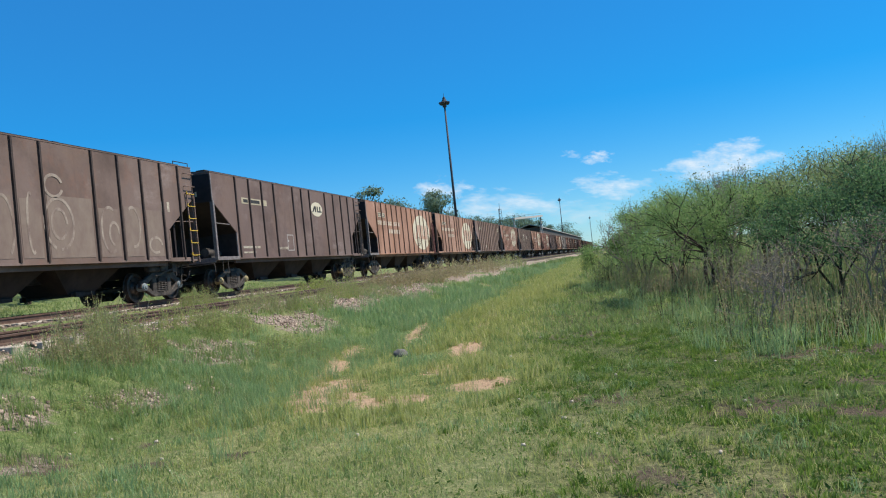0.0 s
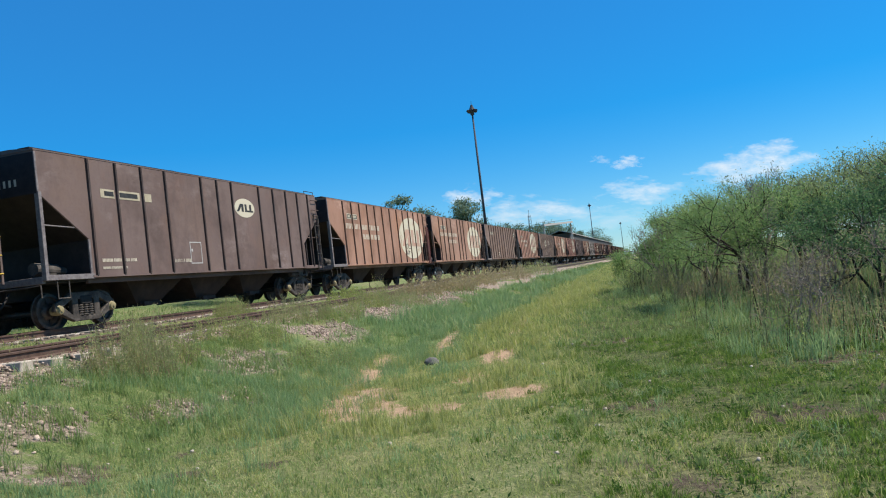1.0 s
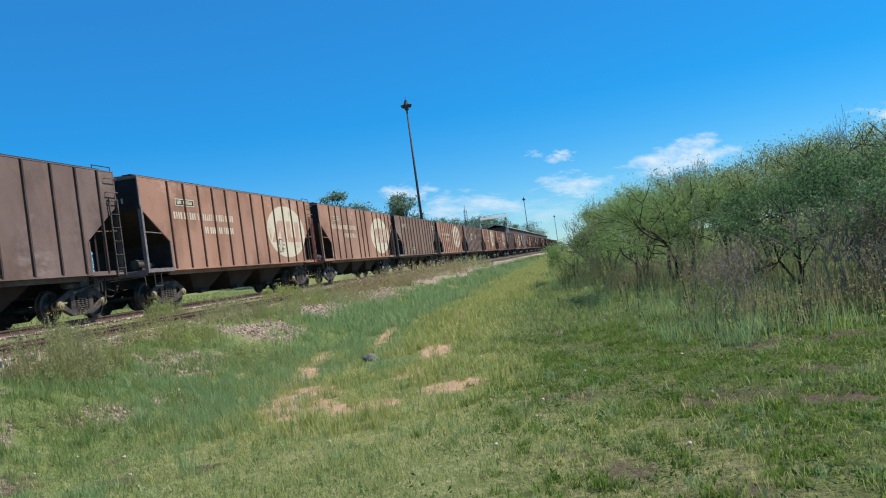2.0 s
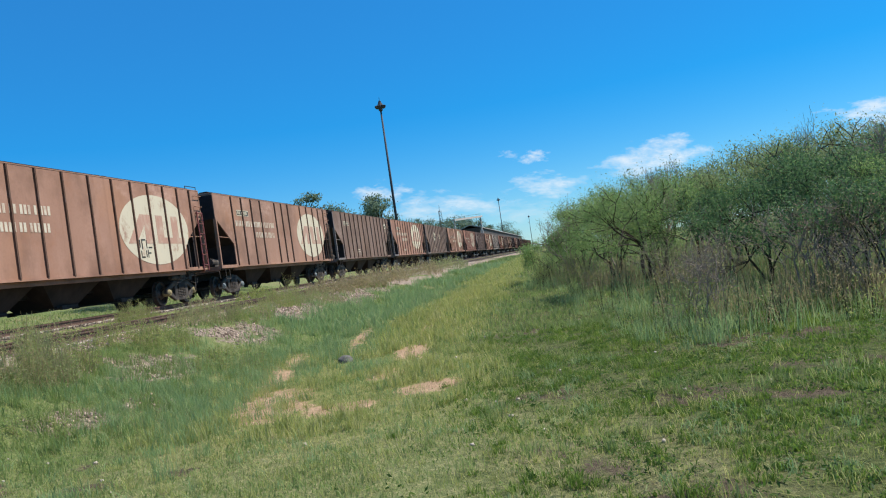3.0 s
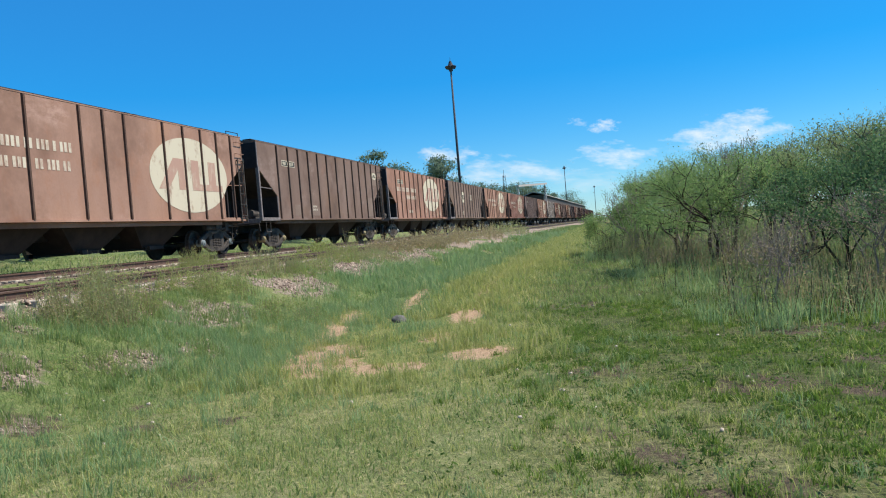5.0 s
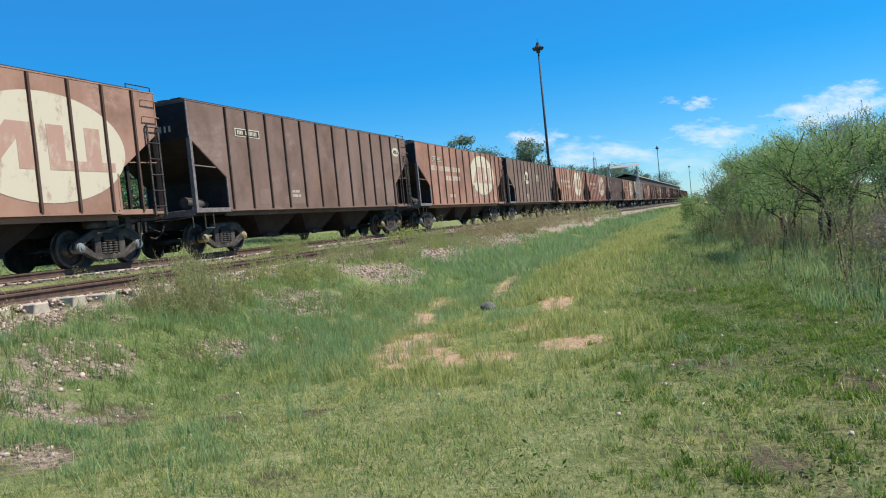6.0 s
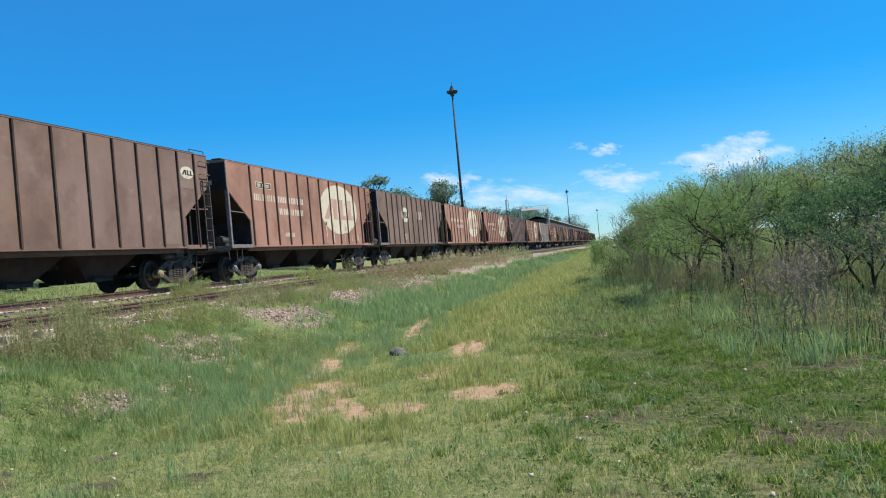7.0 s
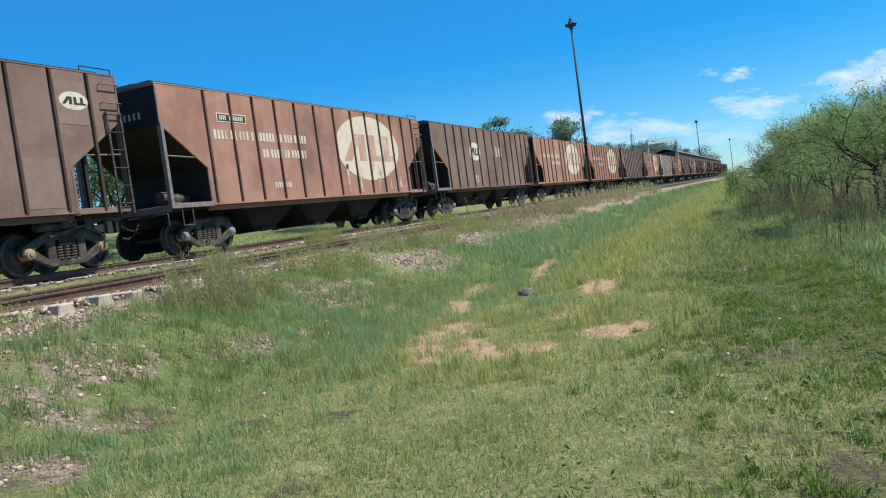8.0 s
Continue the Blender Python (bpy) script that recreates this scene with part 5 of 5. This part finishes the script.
blades("weed_stems", x, y, g.uniform(0.1, 0.5, len(x)) * (0.5 + wave(x, y, 1.0, 31)), g.uniform(0.006, 0.012, len(x)), GRASS_B, g, "tall weeds along the foot of the thicket", 0.6)
x, y = field(7000, -0.5, 10, 11, 30, lambda x, y: step(x, 0.6, 2.4) * step(wave(x, y, 1.2, 1), 0.3, 0.6), g)
blades("dry_stems", x, y, g.uniform(0.3, 0.95, len(x)), g.uniform(0.005, 0.009, len(x)), WEED, g, "brown dry stalks along the foot of the thicket", 0.25)
x, y = field(14000, -30, -16.6, 4, 60, lambda x, y: (x > -1.6 * y) * 1.0, g)
blades("verge_grass", x, y, g.uniform(0.08, 0.25, len(x)), g.uniform(0.015, 0.04, len(x)), GRASS, g, "bright green grass beyond the train", 0.7)
x, y = field(9000, -12.6, -8.0, 5, 45, lambda x, y: step(wave(x, y, 1.0, 9), 0.45, 0.7) * 0.9, g)
blades("track_weeds", x, y, g.uniform(0.08, 0.3, len(x)), g.uniform(0.008, 0.016, len(x)), STRAW, g, "straggly weeds between the two tracks", 0.6)


def litter(name, n, x0, x1, y0, y1, keep, l0, l1, w, mat, label):
    """Dead stalks lying about on the ground at all angles."""
    x, y = field(n, x0, x1, y0, y1, keep, g)
    m = len(x)
    a, h, ln = g.uniform(0, 6.28, m), g.uniform(-0.15, 0.35, m), g.uniform(l0, l1, m)
    d = np.stack((np.cos(a) * ln, np.sin(a) * ln, h * ln), 1)
    q = np.stack((-np.sin(a), np.cos(a), 0 * a), 1) * w
    up = np.array((0, 0, w * 1.2))
    p = np.stack((x, y, gz(x, y) + 0.012 + g.uniform(0, 0.03, m) + np.maximum(0, -h * ln)), 1)
    v = np.stack((p - q, p + q, p + up, p + d - q * 0.6, p + d + q * 0.6, p + d + up * 0.6), 1).reshape(-1, 3)
    f = (np.arange(m)[:, None, None] * 6 + np.array(((0, 1, 4, 3), (1, 2, 5, 4), (2, 0, 3, 5)))[None]).ravel()
    return tagged(new(name, raw_mesh(name, v, f, np.full(3 * m, 4), mat)), label, "dead stalks", kind="stuff")


litter("dead_stalks", 1100, -0.5, 7, 9.5, 15, lambda x, y: wide(x, y) * step(x + 0.12 * (y - 12), 0.6, 2.4) * step(wave(x, y, 0.9, 37), 0.4, 0.7), 0.05, 0.2, 0.003, TWIG, "bleached dead stalks lying before the thicket")
litter("dead_stalks", 1800, -6, 5, 2.6, 11, lambda x, y: wide(x, y) * step(wave(x, y, 0.7, 39), 0.5, 0.7), 0.04, 0.16, 0.0025, STRAW, "short dry straw pieces lying in the lawn")


# ---- stones ----
def stones(name, x, y, s, mat, r, label):
    """Broken stones: cut boxes, each turned and squashed its own way."""
    n = len(x)
    base = np.array(((-1, -1, -0.6), (1, -0.8, -0.6), (0.9, 1, -0.6), (-1, 0.8, -0.6), (-0.6, -0.7, 0.7), (0.7, -0.5, 0.6), (0.5, 0.7, 0.8), (-0.7, 0.6, 0.5)))
    v = base[None] * r.uniform(0.65, 1.3, (n, 8, 3)) * (s[:, None, None] * r.uniform(0.6, 1.2, (n, 1, 3)))
    a = r.uniform(0, 6.28, n)
    c, q = np.cos(a)[:, None], np.sin(a)[:, None]
    v = np.stack((v[..., 0] * c - v[..., 1] * q, v[..., 0] * q + v[..., 1] * c, v[..., 2]), -1)
    v += np.stack((x, y, gz(x, y) + s * 0.25), 1)[:, None]
    quads = np.array(((0, 3, 2, 1), (4, 5, 6, 7), (0, 1, 5, 4), (1, 2, 6, 5), (2, 3, 7, 6), (3, 0, 4, 7)))
    f = (np.arange(n)[:, None, None] * 8 + quads[None]).ravel()
    return tagged(new(name, raw_mesh(name, v.reshape(-1, 3), f, np.full(6 * n, 4), mat)), label, "stones", kind="stuff")


x, y = field(36000, -9.0, -5.0, 4, 34, lambda x, y: wide(x, y) * np.clip(gravel_at(x, y) - 0.2, 0, 1), g)
stones("bank_gravel", x, y, g.uniform(0.009, 0.034, len(x)), STONE, g, "pinkish broken ballast spilled down the bank")
x, y = field(9000, -9.5, -8.2, 3.5, 24, lambda x, y: 0.35 + 0.65 * wave(x, y, 0.8, 13), g)
stones("shoulder_gravel", x, y, g.uniform(0.012, 0.04, len(x)), STONE, g, "buff broken stone heaped against the sleeper ends")
x, y = field(5200, -12.2, -8.3, 4, 40, lambda x, y: 0.8 + 0 * x, g)
stones("track_ballast", x, y, g.uniform(0.02, 0.045, len(x)), BALLAST, g, "brown ballast between sleepers of the empty track")
x, y = field(3200, -16.2, -12.4, 4, 50, lambda x, y: 0.9 + 0 * x, g)
stones("track_ballast", x, y, g.uniform(0.02, 0.05, len(x)), BALLAST, g, "brown ballast under the freight train")
x, y = field(420, -7.5, 6, 3, 16, lambda x, y: wide(x, y) * np.clip(0.25 + bare_at(x, y), 0, 1), g)
stones("meadow_pebbles", x, y, g.uniform(0.008, 0.025, len(x)), CONCRETE, g, "small pale pebbles scattered in the meadow grass")


def boulder():
    bm = bmesh.new()
    bmesh.ops.create_icosphere(bm, subdivisions=3, radius=1)
    for v in bm.verts:
        v.co *= 1 + 0.25 * noise.noise(v.co * 1.3)
        v.co = Vector((v.co.x * 0.15, v.co.y * 0.12, v.co.z * 0.10))
    ob = new("rock", finish(bm, "rock", plain("dark_grey_rock", (0.09, 0.082, 0.075), (0.19, 0.175, 0.155), 12, 0.9, 0, 0.5), smooth=True))
    ob.matrix_basis = pose(-4.09, 13.66, float(gz(-4.09, 13.66)) + 0.035)
    return tagged(ob, "dark grey rounded rock lying in yellow grass", "rock")


boulder()


# ---- clouds ----
def cloud(az, el, wide_deg, high_deg, seed, thick=1.0):
    """A far bank of cloud: a backdrop sheet three kilometres off."""
    d = 3200.0
    a = radians(az)
    k = Nodes(f"cloud_{seed}", 1.0)
    n, l = k.n, k.l
    f = k.noise(3.4, 9, 0.66, (1.0, 1.0, 1.0), "Generated", seed * 3.3)
    sep = n.new("ShaderNodeSeparateXYZ")
    l.new(k.co.outputs["Generated"], sep.inputs[0])
    ex = k.math("MULTIPLY", k.math("SUBTRACT", sep.outputs[0], 0.5), 2.0)
    ez = k.math("MULTIPLY", k.math("SUBTRACT", sep.outputs[2], 0.42), 2.1)
    rad = k.math("ADD", k.math("MULTIPLY", ex, ex), k.math("MULTIPLY", ez, ez))
    dens = k.math("SUBTRACT", k.math("ADD", k.math("MULTIPLY", f, 3.4), -1.15), rad)
    alpha = k.math("MULTIPLY", k.ramp(dens, 0.0, 0.9), thick * 0.85)
    em = n.new("ShaderNodeEmission")
    em.inputs["Color"].default_value, em.inputs["Strength"].default_value = (0.80, 0.88, 0.95, 1), 0.74
    tr = n.new("ShaderNodeBsdfTransparent")
    ms = n.new("ShaderNodeMixShader")
    l.new(alpha, ms.inputs[0]), l.new(tr.outputs[0], ms.inputs[1]), l.new(em.outputs[0], ms.inputs[2])
    l.new(ms.outputs[0], n["Material Output"].inputs["Surface"])
    w, h = d * math.tan(radians(wide_deg) * 0.62), d * math.tan(radians(high_deg) * 0.6)
    me = bpy.data.meshes.new("cloud")
    me.from_pydata([(-w, 0, -h), (w, 0, -h), (w, 0, h), (-w, 0, h)], [], [(0, 1, 2, 3)])
    me.materials.append(k.mat)
    ob = new("cloud", me)
    ob.matrix_basis = pose(-d * math.sin(a), d * math.cos(a), 1.6 + d * math.tan(radians(el)), 0, 6, az)
    ob.visible_shadow = False
    return tagged(ob, "small white fair-weather cloud low in blue sky", "cloud", "clouds", "structure")


for i, (az, el, wd, hd, th) in enumerate((
        (12.24, 5.83, 4.61, 2.10, 0.8),
        (7.56, 4.24, 7.96, 2.51, 0.75),
        (10.13, 3.84, 5.03, 1.68, 0.5),
        (-7.72, 5.56, 7.12, 3.14, 0.95),
        (-5.64, 4.91, 6.29, 1.89, 0.6),
        (0.09, 4.56, 6.29, 2.10, 0.8),
        (0.95, 6.77, 2.51, 1.26, 0.8),
        (2.66, 7.23, 1.68, 0.84, 0.4),
        (3.11, 3.06, 7.12, 2.10, 0.45),
        (-21.32, 5.64, 6.29, 2.51, 0.9),
        (40.19, 22.28, 9.22, 1.68, 0.35))):
    cloud(az, el, wd, hd, 3 + i, th)

# ---- sleepers ----
def sleeper_mesh(bm):
    prof = [(-0.14, 0), (0.14, 0), (0.11, 0.16), (-0.11, 0.16)]
    a = [bm.verts.new((-1.33, y, z)) for y, z in prof]
    b = [bm.verts.new((1.33, y, z)) for y, z in prof]
    for i in range(4):
        j = (i + 1) % 4
        bm.faces.new((a[i], a[j], b[j], b[i]))
    bm.faces.new(a[::-1]), bm.faces.new(b)


for cx, top, count, label in ((NEAR_X, NEAR_RAIL, 130, "row of worn concrete sleepers of the empty track"), (FAR_X, FAR_RAIL, 130, "row of concrete sleepers under the freight train")):
    row = new("sleepers")
    tagged(row, label, "sleepers", kind="structure")
    rr = random.Random(3)
    for i in range(count):
        part("sleeper", sleeper_mesh, CONCRETE, row, m=pose(cx + rr.uniform(-0.03, 0.03), 1.0 + i * 0.62 + rr.uniform(-0.03, 0.03), top - 0.155 - 0.158 + rr.uniform(-0.01, 0.01), 0, rr.uniform(-0.6, 0.6), rr.uniform(-1.5, 1.5)), bevel=0.015)


# ---- what moves ----
def motions():
    for car, y in WAGONS:
        walk(car, [(t, pose(FAR_X, y - SPEED * t - ahead, FAR_RAIL)) for t, ahead in ((0, 0), (1, 0), (2, 0), (3, 0), (4, 0), (5, 0), (6, 0), (7, 0), (7.5, 0.02), (8, 0.10))])
    turn = math.degrees(SPEED / 0.42)
    for wheel, dy in WHEELS:
        walk(wheel, [(i / 15, pose(0, dy, 0.42) @ Matrix.Rotation(radians(turn * i / 15), 4, "X")) for i in range(121)])


motions()
